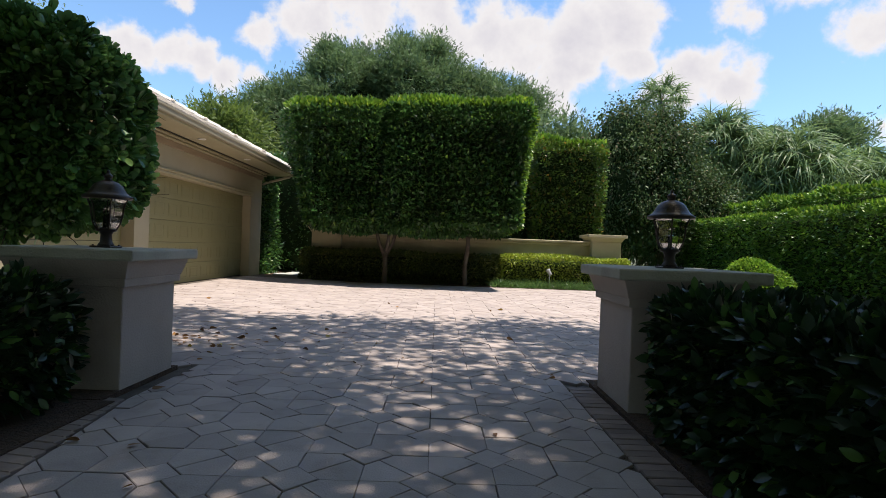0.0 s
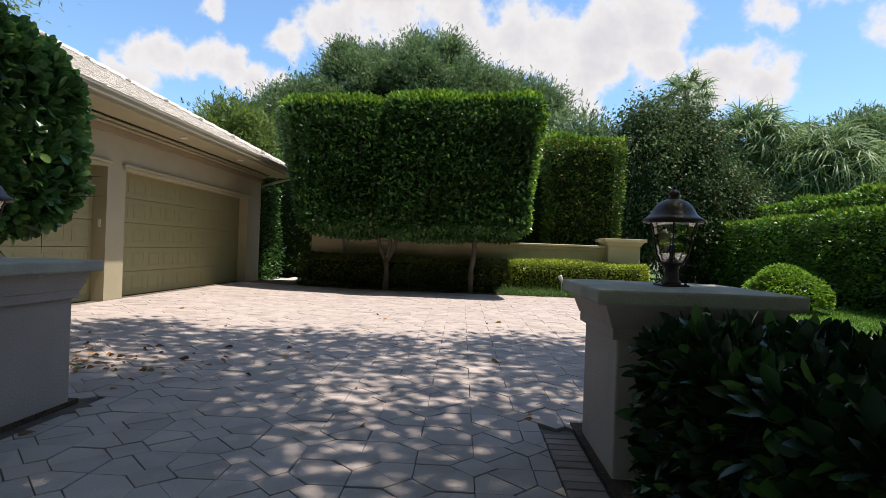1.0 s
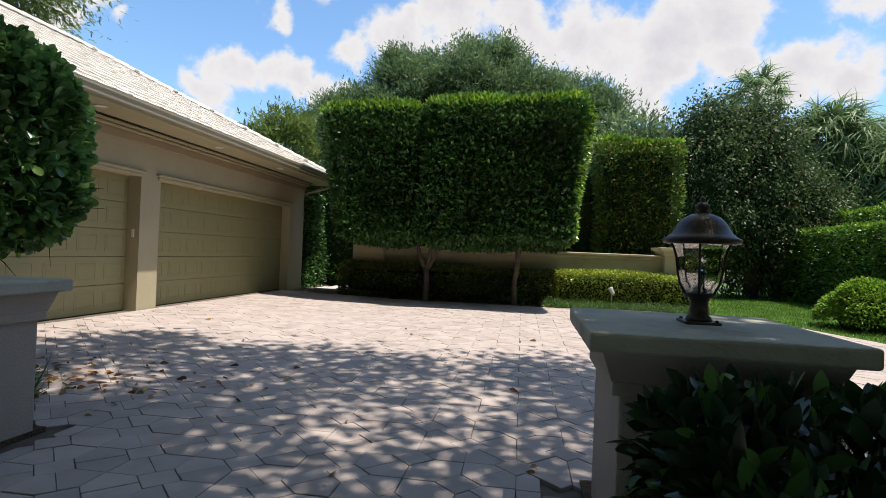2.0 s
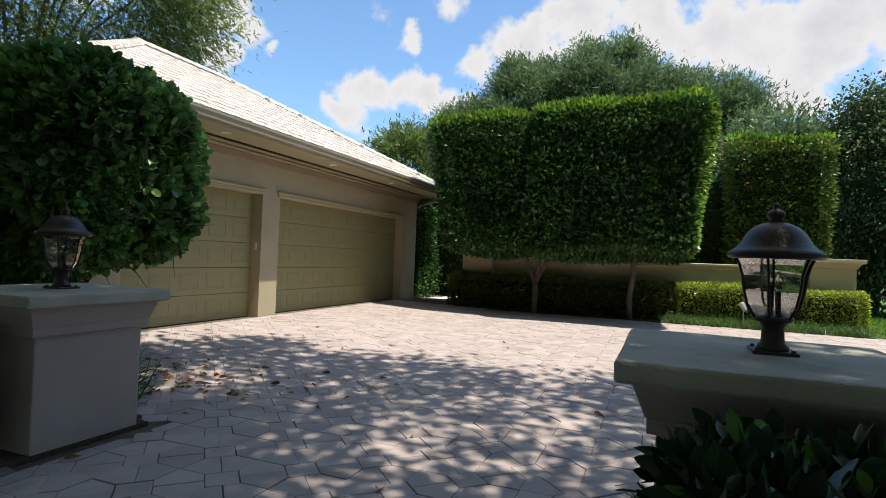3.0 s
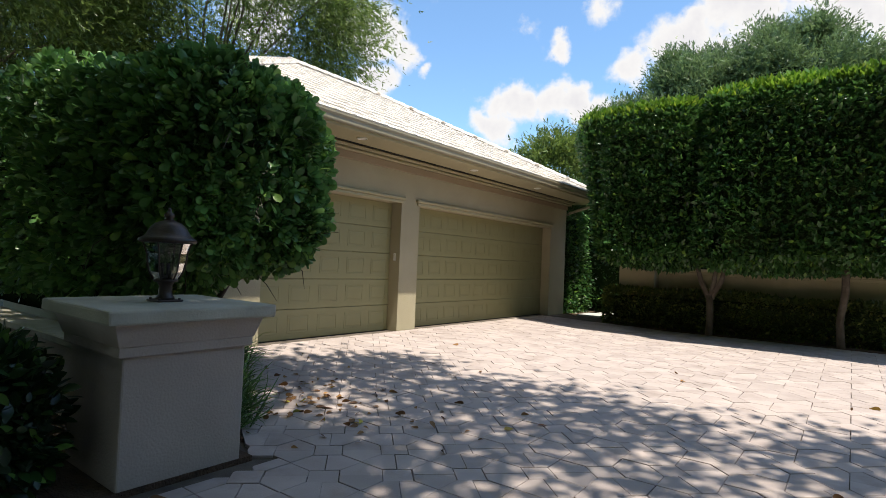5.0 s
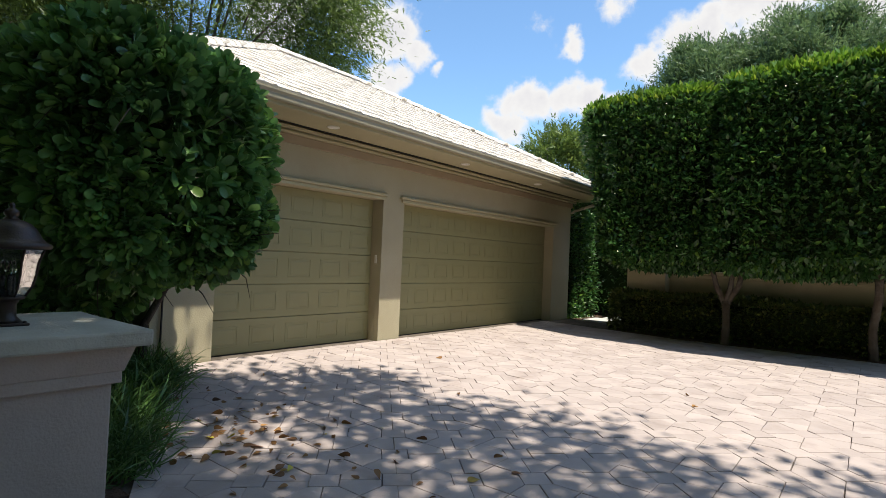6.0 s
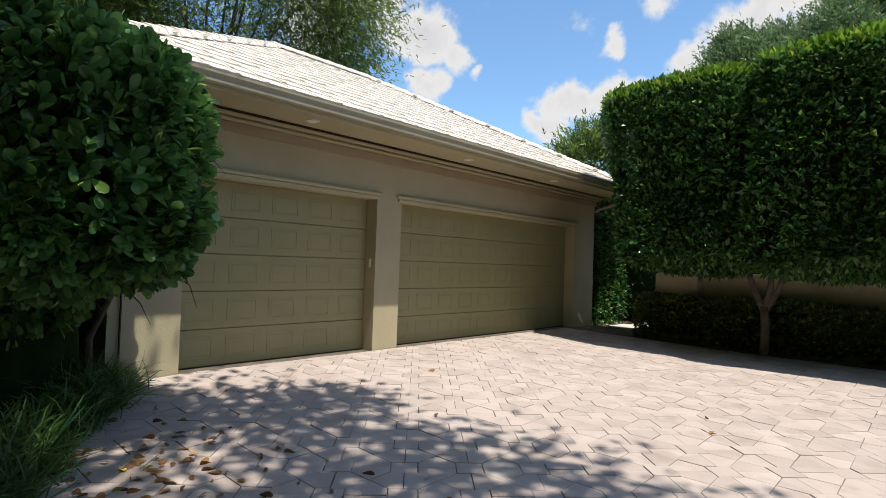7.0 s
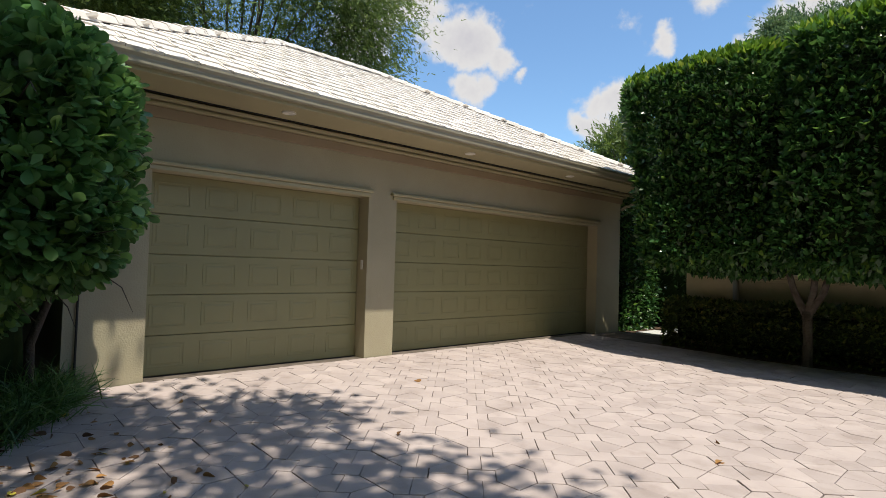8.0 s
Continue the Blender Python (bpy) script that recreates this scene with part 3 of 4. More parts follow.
# soffit downlights
for y in (8.85, 11.95, 14.66):
    bm = lathe(bmesh.new(), [(0.085, 3.3115), (0.085, 3.298), (0.07, 3.294), (0.065, 3.302), (0.01, 3.303)], 20, (WALL_X + 0.50, y))
    part("downlight", bm, M_LENS, wall)
bm = boxed(WALL_X - 0.14, WALL_X - 0.09, DOOR1[1] - 0.022, DOOR1[1] - 0.001, 1.42, 1.56, 0.006)
part("keypad", bm, M_WHITE, wall, "small white keypad on the door jamb")


def garage_door(y0, y1, cols, label):
    """A sectional door: five sections of pressed panels."""
    door = empty("garage_door", (WALL_X - 0.24, (y0 + y1) / 2, G))
    w, h = y1 - y0, (HEAD - G) / 5
    for s in range(5):
        bm = bmesh.new()
        z0, z1 = s * h + (0.012 if s == 0 else 0.003), (s + 1) * h - 0.003
        box(bm, -0.05, 0.0, -w / 2 + 0.004, w / 2 - 0.004, z0, z1, 0.006)
        cw = w / cols
        for c in range(cols):
            a, b = -w / 2 + c * cw + 0.085, -w / 2 + (c + 1) * cw - 0.085
            za, zb = z0 + 0.09, z1 - 0.09
            # pressed frame with a raised field
            for ya, yb, zc, zd in ((a, b, za, za + 0.018), (a, b, zb - 0.018, zb), (a, a + 0.018, za + 0.018, zb - 0.018), (b - 0.018, b, za + 0.018, zb - 0.018)):
                box(bm, -0.01, 0.0045, ya, yb, zc, zd, 0.002)
            r = frustum_x(bm, a + 0.035, b - 0.035, za + 0.035, zb - 0.035, 0.0045)
        part("door_section", bm, M_DOOR, door)
    part("bottom_seal", boxed(-0.045, 0.004, -w / 2 + 0.004, w / 2 - 0.004, 0.0, 0.011), M_BLACK, door)
    return tagged(door, label, "garage door", "garage doors")


def frustum_x(bm, y0, y1, z0, z1, d):
    a = [bm.verts.new((0.0005, y, z)) for y, z in ((y0, z0), (y1, z0), (y1, z1), (y0, z1))]
    e = 0.015
    b = [bm.verts.new((d, y, z)) for y, z in ((y0 + e, z0 + e), (y1 - e, z0 + e), (y1 - e, z1 - e), (y0 + e, z1 - e))]
    for i in range(4):
        bm.faces.new((a[i], a[(i + 1) % 4], b[(i + 1) % 4], b[i]))
    bm.faces.new(b)


for y0, y1 in (DOOR1, DOOR2):
    part("threshold", boxed(WALL_X - 0.30, WALL_X + 0.03, y0 + 0.002, y1 - 0.002, -0.05, G - 0.004), M_SAND, wall)
garage_door(*DOOR1, 5, "closed olive-beige single garage door with pressed panels")
garage_door(*DOOR2, 10, "closed olive-beige double garage door with pressed panels")

# roof: plain slabs under the tiles
PITCH, RUN = 0.515, 4.85
RX, RZ = EX - RUN, EZ + PITCH * RUN
roof = part("roof", bmesh.new(), M_UNDER, wall)
bm = bmesh.new()
c = [(EX + 0.02, ES), (EX + 0.02, EN), (RX - RUN, EN), (RX - RUN, ES)]
lo = [bm.verts.new((x, y, EZ - 0.03)) for x, y in c]
r0, r1 = bm.verts.new((RX, ES + RUN, RZ - 0.03)), bm.verts.new((RX, EN - RUN, RZ - 0.03))
bm.faces.new((lo[0], lo[1], r1, r0))
bm.faces.new((lo[1], lo[2], r1))
bm.faces.new((lo[2], lo[3], r0, r1))
bm.faces.new((lo[3], lo[0], r0))
bm.faces.new((lo[3], lo[2], lo[1], lo[0]))
bm.to_mesh(roof.data)
bm.free()

# ---- gate pillars ----


def gate_pillar(cx, cy, body, cap, label):
    ob = empty("gate_pillar", (cx, cy, 0))
    part("body", frustum(bmesh.new(), 0, 0, [(body, -0.05), (body, 0.80)], 0.012), M_PILLAR, ob, "grey-brown stucco shaft")
    part("band", frustum(bmesh.new(), 0, 0, [(body + 0.034, 0.79), (body + 0.034, 0.853)], 0.006), M_PILLAR, ob)
    part("moulding", frustum(bmesh.new(), 0, 0, [(body + 0.040, 0.852), (cap - 0.058, 0.992)], 0.005), M_PILLAR, ob)
    bm = frustum(bmesh.new(), 0, 0, [(cap, 0.990), (cap, 1.074)], 0.014)
    bmesh.ops.subdivide_edges(bm, edges=bm.edges[:], cuts=5, use_grid_fill=True)
    for v in bm.verts:
        v.co += v.normal * 0.004 * noise.noise(v.co * 7 + Vector((cx, cy, 0)))
    part("cap", bm, M_CAP, ob, "weathered grey stone cap")
    return tagged(ob, label, "gate pillar", "gate pillars")


gate_pillar(-2.765, 4.735, 0.395, 0.535, "stucco gate pillar with a stone cap beside the clipped shrub")
gate_pillar(1.815, 4.65, 0.400, 0.549, "stucco gate pillar with a stone cap above a dark shrub")


def lantern(cx, cy, z):
    """A six-sided post lantern: foot, neck, ribs with bowed panes, bell roof and finial."""
    ob = empty("post_lantern", (cx, cy, z))
    part("base_plate", boxed(-0.085, 0.085, -0.085, 0.085, 0, 0.014, 0.004), M_BRONZE, ob)
    for sx in (-1, 1):
        for sy in (-1, 1):
            part("bolt", lathe(bmesh.new(), [(0.009, 0.013), (0.009, 0.022), (0.004, 0.025)], 8, (sx * 0.066, sy * 0.066)), M_BRONZE, ob)
    part("neck", lathe(bmesh.new(), [(0.062, 0.013), (0.058, 0.03), (0.045, 0.045), (0.042, 0.11), (0.05, 0.118), (0.05, 0.128), (0.075, 0.135), (0.078, 0.15), (0.07, 0.152)], 20), M_BRONZE, ob, smooth=True)
    prof = [(0.076, 0.15), (0.104, 0.20), (0.118, 0.26), (0.126, 0.325), (0.140, 0.372), (0.154, 0.40)]
    N = 6
    for i in range(N):
        a = 2 * math.pi * i / N + 0.2
        pts = [(r * math.cos(a), r * math.sin(a), h) for r, h in prof]
        part("rib", tube(bmesh.new(), pts, [0.0055] * len(pts), 6), M_BRONZE, ob, smooth=True)
        a2 = a + 2 * math.pi / N
        bm = bmesh.new()
        k = 0.985
        va = [bm.verts.new((r * k * math.cos(a), r * k * math.sin(a), h)) for r, h in prof]
        vb = [bm.verts.new((r * k * math.cos(a2), r * k * math.sin(a2), h)) for r, h in prof]
        for j in range(len(prof) - 1):
            bm.faces.new((va[j], vb[j], vb[j + 1], va[j + 1]))
        bmesh.ops.solidify(bm, geom=bm.faces[:], thickness=0.003)
        pane = part("pane", bm, M_GLASS, ob)
        pane.visible_shadow = False
    roof_prof = [(0.15, 0.395), (0.176, 0.398), (0.184, 0.408), (0.182, 0.422), (0.160, 0.434), (0.140, 0.452), (0.125, 0.479), (0.108, 0.507), (0.083, 0.531), (0.05, 0.546), (0.03, 0.551)]
    part("roof", lathe(bmesh.new(), roof_prof, 30), M_BRONZE, ob, "dark bronze bell-shaped roof", smooth=True)
    part("finial", lathe(bmesh.new(), [(0.03, 0.545), (0.036, 0.552), (0.024, 0.562), (0.034, 0.576), (0.034, 0.592), (0.02, 0.604), (0.012, 0.612), (0.014, 0.622), (0.009, 0.632), (0.003, 0.638)], 14), M_BRONZE, ob, smooth=True)
    for i in range(3):
        a = 2 * math.pi * i / 3
        x, y = 0.026 * math.cos(a), 0.026 * math.sin(a)
        part("candle", lathe(bmesh.new(), [(0.011, 0.151), (0.011, 0.255), (0.007, 0.256)], 10, (x, y)), M_BLACK, ob)
        part("bulb", lathe(bmesh.new(), [(0.006, 0.256), (0.014, 0.275), (0.012, 0.305), (0.003, 0.335)], 10, (x, y)), M_GLASS, ob, smooth=True)
    return tagged(ob, "dark bronze post lantern with clear bowed glass", "lantern", "gate lanterns")


lantern(-2.76, 4.75, 1.074)
lantern(1.86, 4.69, 1.074)

# low wall that leaves the western pillar
bm = boxed(-12.0, -3.195, 4.66, 4.92, -0.05, 0.60)
wl = tagged(mesh_object("low_wall", bm, M_PILLAR), "low stucco wall running off from the gate pillar", "wall", kind="structure")
part("coping", boxed(-12.0, -3.195, 4.62, 4.96, 0.602, 0.67, 0.01), M_CAP, wl)

# ---- garden wall behind the clipped trees ----
bm = boxed(-3.15, 4.63, 17.45, 17.70, -0.05, 1.37)
gw = tagged(mesh_object("garden_wall", bm, M_BACKWALL), "pale yellow stucco garden wall with a coping", "wall", kind="structure")
bm = boxed(-3.15, 4.63, 17.40, 17.75, 1.372, 1.45, 0.012)
box(bm, -3.15, 4.63, 17.36, 17.79, 1.452, 1.53, 0.015)
part("coping", bm, M_BACKWALL, gw)
for cx, h in ((-3.6, 1.74), (5.08, 1.74)):
    ob = tagged(empty("wall_pier", (cx, 17.57, 0)), "square pale yellow stucco pier at the end of the garden wall", "pier", "wall piers")
    part("shaft", frustum(bmesh.new(), 0, 0, [(0.45, -0.05), (0.45, h - 0.22)], 0.012), M_BACKWALL, ob)
    part("cap", frustum(bmesh.new(), 0, 0, [(0.47, h - 0.22), (0.49, h - 0.17), (0.54, h - 0.10), (0.60, h - 0.09), (0.60, h)], 0.01), M_BACKWALL, ob)

# stepping path past the garage corner
for i in range(3):
    y = 17.5 + i * 0.95
    ob = mesh_object("path_slab", boxed(-5.35 + 0.15 * i, -4.5 + 0.13 * i, y, y + 0.88, -0.02, 0.14, 0.012), M_SLAB)
    tagged(ob, "pale stone slab of the side path", "paving slab", "side path slabs")

# ---- clipped trees ----


def clipped_tree(lo, hi, trunk, label, n=16000, fork=True, taper_l=0.0, taper_r=0.0, flare=0.0):
    ob = empty("clipped_tree", (trunk[0], trunk[1], 0.0))
    at = np.array(ob.location)
    lo2, hi2 = np.array(lo) - at, np.array(hi) - at

    def shaped(p):
        """Draws the sides in towards the bottom."""
        h = 1 - np.clip((p[:, 2] - lo2[2]) / (hi2[2] - lo2[2]), 0, 1)
        f = (p[:, 0] - lo2[0]) / (hi2[0] - lo2[0])
        p[:, 0] += h * (taper_l * (1 - f) - taper_r * f) - flare * (p[:, 1] - lo2[1]) * (1 - f)
        return p

    p, w = box_shell(n, lo2, hi2, 0.42, "xXyYzZ", 0.22, 0.17, 2.1)
    leaves("crown", shaped(p), w, 0.105, M_FICUS, ob, OVAL, 0.75)
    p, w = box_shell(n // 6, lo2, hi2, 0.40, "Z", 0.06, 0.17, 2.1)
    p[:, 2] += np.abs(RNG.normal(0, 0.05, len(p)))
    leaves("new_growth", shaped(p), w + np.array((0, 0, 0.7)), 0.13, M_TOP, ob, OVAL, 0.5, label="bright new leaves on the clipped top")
    if hi[0] > 0:
        p, w = box_shell(n // 14, lo2, hi2, 0.40, "X", 0.06, 0.17, 2.1)
        leaves("new_growth", shaped(p), w, 0.12, M_TOP, ob, OVAL, 0.5)
    # stray shoots over the clipped face
    p, w = box_shell(n // 60, lo2, hi2, 0.30, "y", 0.02, 0.13, 2.2)
    leaves("stray_shoot", shaped(np.repeat(p, 3, axis=0)), np.repeat(w, 3, axis=0) + np.array((0, 0, 0.5)), 0.13, M_FICUS, ob, OVAL, 0.6)["kind"] = "stuff"
    block_core("shade_core", lo2 + np.array((taper_l * 0.5, 0, 0)), hi2, ob, 0.36)
    zb = lo[2] + 0.45
    if fork:
        part("trunk", tube(bmesh.new(), [(0, 0, -0.05), (0.02, 0, 0.5), (0.0, 0.0, 0.95)], [0.085, 0.07, 0.075], 10), M_BARK, ob, smooth=True)
        for s, dx in ((1, 0.42), (-1, 0.38), (0.3, 0.5)):
            part("limb", tube(bmesh.new(), [(0, 0, 0.85), (s * dx * 0.5, 0.05, 1.25), (s * dx, 0.1 * s, zb)], [0.06, 0.052, 0.042], 8), M_BARK, ob, smooth=True)
    else:
        part("trunk", tube(bmesh.new(), [(0, 0, -0.05), (-0.03, 0, 0.6), (0.05, 0.02, 1.2), (0.04, 0, zb)], [0.08, 0.065, 0.068, 0.062], 10), M_BARK, ob, smooth=True)
    return tagged(ob, label, "tree", "clipped trees")


clipped_tree((-4.28, 14.45, 1.66), (-1.70, 17.4, 4.88), (-1.66, 16.1), "tall ficus clipped to a dense green block on a forked trunk", n=30000, taper_l=0.65, flare=0.22)
clipped_tree((-1.68, 14.38, 1.62), (2.30, 17.4, 5.03), (0.70, 16.2), "tall ficus clipped to a green block on one slim trunk", n=42000, fork=False, taper_r=0.22)

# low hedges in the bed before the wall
hedge("low_hedge", (-4.2, 16.42, 0.05), (1.75, 17.2, 0.98), 16000, 0.085, M_GOLD_SHADED, "low clipped golden-green hedge, leaves coloured darker for the shade before the garden wall", round_=0.12, depth=0.14, lumps=0.05, inset=0.16)
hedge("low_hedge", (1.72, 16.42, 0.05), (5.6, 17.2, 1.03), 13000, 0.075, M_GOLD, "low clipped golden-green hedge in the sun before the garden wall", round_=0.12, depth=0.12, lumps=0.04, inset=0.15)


def tufts(name, spots, blades, size, mat, label, category, spread=0.10, stuff=True, flat=0.8):
    c = np.repeat(np.array(spots), blades, axis=0)
    p = c + np.column_stack((RNG.normal(0, spread, (len(c), 2)), np.zeros(len(c))))
    w = np.column_stack((RNG.normal(0, flat, (len(c), 2)), np.ones(len(c))))
    ob = leaves(name, p, w, size, mat, None, BLADE, 0.1)
    return tagged(ob, label, category, kind="stuff" if stuff else "")


spots = [(x, y, 0.08) for x in np.arange(1.55, 5.5, 0.14) for y in (16.14, 16.25, 16.37)]
tufts("groundcover", spots, 40, 0.26, M_LIRIOPE, "dark green strappy groundcover edging the bed", "groundcover", 0.07)
spot = empty("garden_spotlight", (3.16, 16.2, 0.08))
part("stake", tube(bmesh.new(), [(0, 0, -0.05), (0, 0, 0.42)], [0.012, 0.012], 8), M_ENAMEL, spot)
bm = lathe(bmesh.new(), [(0.03, -0.09), (0.05, -0.07), (0.055, 0.05), (0.066, 0.07), (0.066, 0.10), (0.05, 0.085)], 16)
bmesh.ops.transform(bm, matrix=Matrix.Translation((0, 0.02, 0.47)) @ Matrix.Rotation(radians(-28), 4, "Y") @ Matrix.Rotation(radians(-20), 4, "X"), verts=bm.verts[:])
part("lamp_head", bm, M_ENAMEL, spot, smooth=True)
tagged(spot, "small grey garden spotlight on a stake in the groundcover", "spotlight")

# ---- paddle-leaved shrub by the garage ----
cl = empty("paddle_leaf_shrub", (-4.6, 5.95, 0))
at = np.array(cl.location)
pp, ww = [], []
for lo, hi, n in (((-5.9, 5.0, 1.20), (-3.30, 6.95, 3.30), 4300), ((-8.2, 5.02, 0.7), (-4.9, 6.7, 3.52), 2200), ((-14.0, 5.02, 0.7), (-6.6, 6.9, 3.95), 3000), ((-5.5, 5.3, 0.8), (-4.7, 6.4, 1.6), 300)):
    p, w = box_shell(n, np.array(lo) - at, np.array(hi) - at, 0.80, "xXyYzZ", 0.30, 0.12, 2.0)
    pp.append(p)
    ww.append(w)
p, w = np.concatenate(pp), np.concatenate(ww)
# rosettes of paddle leaves
k = 6
P = np.repeat(p, k, axis=0)
W = np.repeat(unit(w + RNG.normal(0, 0.3, w.shape) + np.array((0, 0, 0.25))), k, axis=0)
leaves("foliage", P, W, 0.128, M_CLUSIA, cl, PADDLE, 0.8, 0.3)
# dark fillers for the black shade inside and under the shrub
block_core("shade_core", np.array((-5.9, 5.2, 1.5)) - at, np.array((-4.0, 6.6, 3.0)) - at, cl, 0.25)
block_core("shade_core", np.array((-6.6, 5.2, -0.3)) - at, np.array((-4.9, 6.6, 2.0)) - at, cl, 0.2)
block_core("shade_core", np.array((-13.8, 5.2, 0.2)) - at, np.array((-5.0, 6.5, 3.4)) - at, cl, 0.3)
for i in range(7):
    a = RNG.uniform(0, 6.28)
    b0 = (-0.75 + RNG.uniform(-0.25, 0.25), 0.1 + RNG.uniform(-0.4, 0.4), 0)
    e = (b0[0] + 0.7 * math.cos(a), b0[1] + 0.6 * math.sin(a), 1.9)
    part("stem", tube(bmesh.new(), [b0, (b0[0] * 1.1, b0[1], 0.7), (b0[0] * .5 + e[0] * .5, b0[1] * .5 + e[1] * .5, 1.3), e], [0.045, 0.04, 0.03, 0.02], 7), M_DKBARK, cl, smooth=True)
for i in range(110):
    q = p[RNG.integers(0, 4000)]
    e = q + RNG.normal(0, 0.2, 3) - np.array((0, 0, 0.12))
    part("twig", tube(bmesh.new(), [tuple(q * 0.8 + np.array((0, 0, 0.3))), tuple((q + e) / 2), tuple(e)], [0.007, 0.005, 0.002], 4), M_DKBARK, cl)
tagged(cl, "large rounded shrub with glossy dark green paddle-shaped leaves", "shrub")

# strappy tufts by the garage corner and pillar
for (x, y), s, nn in (((-5.35, 6.62), 0.50, 500), ((-4.95, 6.42), 0.58, 650), ((-4.5, 6.15), 0.5, 400), ((-3.65, 5.62), 0.60, 750), ((-3.2, 5.42), 0.52, 500)):
    c = np.tile((0.0, 0.0, 0.0), (nn, 1)) + np.column_stack((RNG.normal(0, 0.12, (nn, 2)), np.zeros(nn)))
    w = np.column_stack((RNG.normal(0, 0.9, (nn, 2)), np.ones(nn)))
    ob = empty("strap_grass_tuft", (x, y, gz(x, y) - 0.01))
    leaves("foliage", c, w, s * 0.74, M_LIRIOPE, ob, STRAP, 0.12)
    part("crown", lathe(bmesh.new(), [(0.15, -0.02), (0.13, 0.03), (0.07, 0.07), (0.02, 0.085)], 12), M_MULCH, ob, smooth=True)
    tagged(ob, "dark green arching strap-leaved grass tuft", "grass tuft", "grass tufts")

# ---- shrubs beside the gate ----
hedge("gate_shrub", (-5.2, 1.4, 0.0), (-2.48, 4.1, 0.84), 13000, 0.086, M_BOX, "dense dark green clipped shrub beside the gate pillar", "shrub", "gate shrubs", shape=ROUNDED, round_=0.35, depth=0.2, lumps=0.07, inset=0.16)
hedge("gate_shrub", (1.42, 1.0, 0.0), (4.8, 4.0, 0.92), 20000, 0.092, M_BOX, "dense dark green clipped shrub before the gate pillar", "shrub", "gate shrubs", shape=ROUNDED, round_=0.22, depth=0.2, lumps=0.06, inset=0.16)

# ---- tall hedges and trees behind ----
hedge("tall_hedge", (3.05, 18.7, 0.0), (5.42, 20.5, 4.86), 16000, 0.13, M_RED, "tall clipped hedge with yellow-green and reddish leaf tips", round_=0.2, depth=0.3, lumps=0.1, top=M_TOP, top_n=1500)
hedge("tall_hedge", (-6.75, 17.45, 0.0), (-5.55, 18.9, 3.15), 7000, 0.11, M_FICUS, "narrow dark hedge behind the garage corner", round_=0.2, depth=0.3, lumps=0.1)
hedge("tall_hedge", (-8.5, 19.3, 0.0), (3.5, 21.7, 4.2), 16000, 0.14, M_FICUS, "dark green hedge in deep shade behind the garden wall", round_=0.3, depth=0.35, lumps=0.15)
hedge("boundary_hedge", (10.5, 8.8, 0.0), (11.9, 26.0, 2.62), 42000, 0.12, M_IVY, "long clipped green boundary hedge beside the lawn", round_=0.15, depth=0.15, lumps=0.08, top=M_TOP, top_n=5000)
hedge("boundary_hedge", (11.9, 8.8, 0.0), (13.8, 27.0, 3.33), 30000, 0.15, M_IVY, "taller second tier of the green boundary hedge", round_=0.25, depth=0.2, lumps=0.14, top=M_TOP, top_n=5000)
ball = empty("round_shrub", (8.3, 14.75, 0.06))
d = unit(RNG.normal(0, 1, (6500, 3)))
d[:, 2] = np.abs(d[:, 2]) * 1.0 - 0.25
leaves("foliage", d * np.array((0.94, 0.94, 0.86)) * (1 + bumps(d, 5, 0.10) - np.abs(RNG.normal(0, 0.06, 6500)))[:, None] + np.array((0, 0, 0.42)), d, 0.09, M_TOP, ball, OVAL)
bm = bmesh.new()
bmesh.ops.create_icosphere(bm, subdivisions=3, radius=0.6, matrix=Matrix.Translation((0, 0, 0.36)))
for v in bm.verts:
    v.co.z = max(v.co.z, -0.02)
part("shade_core", bm, M_SHADE_CORE, ball)
tagged(ball, "rounded bright green shrub on the lawn", "shrub")

limb_tree("oak_tree", (-4.1, 36.7, 0), 14, 0.4, (-4.1, 36.7, 8.6), (8.4, 5.5, 6.0), 170000, 0.27, M_OAK, "broad oak with fine grey-green foliage behind the clipped trees", 620, 0.88, limbs=12, core=0.58,
          heads=(((-10.6, 36.7, 6.6), (3.9, 3.5, 5.3)), ((-6.3, 37.1, 8.8), (4.5, 4.0, 6.0)), ((-2.0, 36.2, 9.0), (4.2, 4.0, 5.9)), ((1.7, 36.7, 7.6), (3.1, 3.0, 5.4)), ((5.0, 36.7, 7.3), (2.2, 2.4, 5.1))))
limb_tree("oak_tree", (-17.0, 12.1, 0), 13, 0.13, (-16.4, 12.4, 9.5), (5.2, 5.0, 4.4), 84000, 0.18, M_WILLOWY, "airy oak with light feathery foliage behind the garage", 230, 1.3, limbs=16, lower=-0.95, droop=0.7)
limb_tree("oak_tree", (-16.2, 5.4, 0), 12, 0.13, (-16.2, 5.7, 8.5), (5.0, 4.6, 4.4), 96000, 0.19, M_WILLOWY, "airy oak with several slim stems above the shrub", 200, 1.3, limbs=16, lower=-0.95, droop=0.6)
limb_tree("oak_tree", (-12.3, 29.9, 0), 9, 0.2, (-12.3, 29.9, 6.0), (2.6, 2.5, 2.2), 9000, 0.3, M_WILLOWY, "fresh green tree beyond the garage roof", 60, 1.1)
limb_tree("oak_tree", (6.3, 31.8, 0), 9, 0.25, (6.3, 31.8, 5.2), (2.2, 2.0, 3.6), 9000, 0.35, M_OAK, "blue-green tree beyond the tall hedge", 60, 1.2, core=0.6)
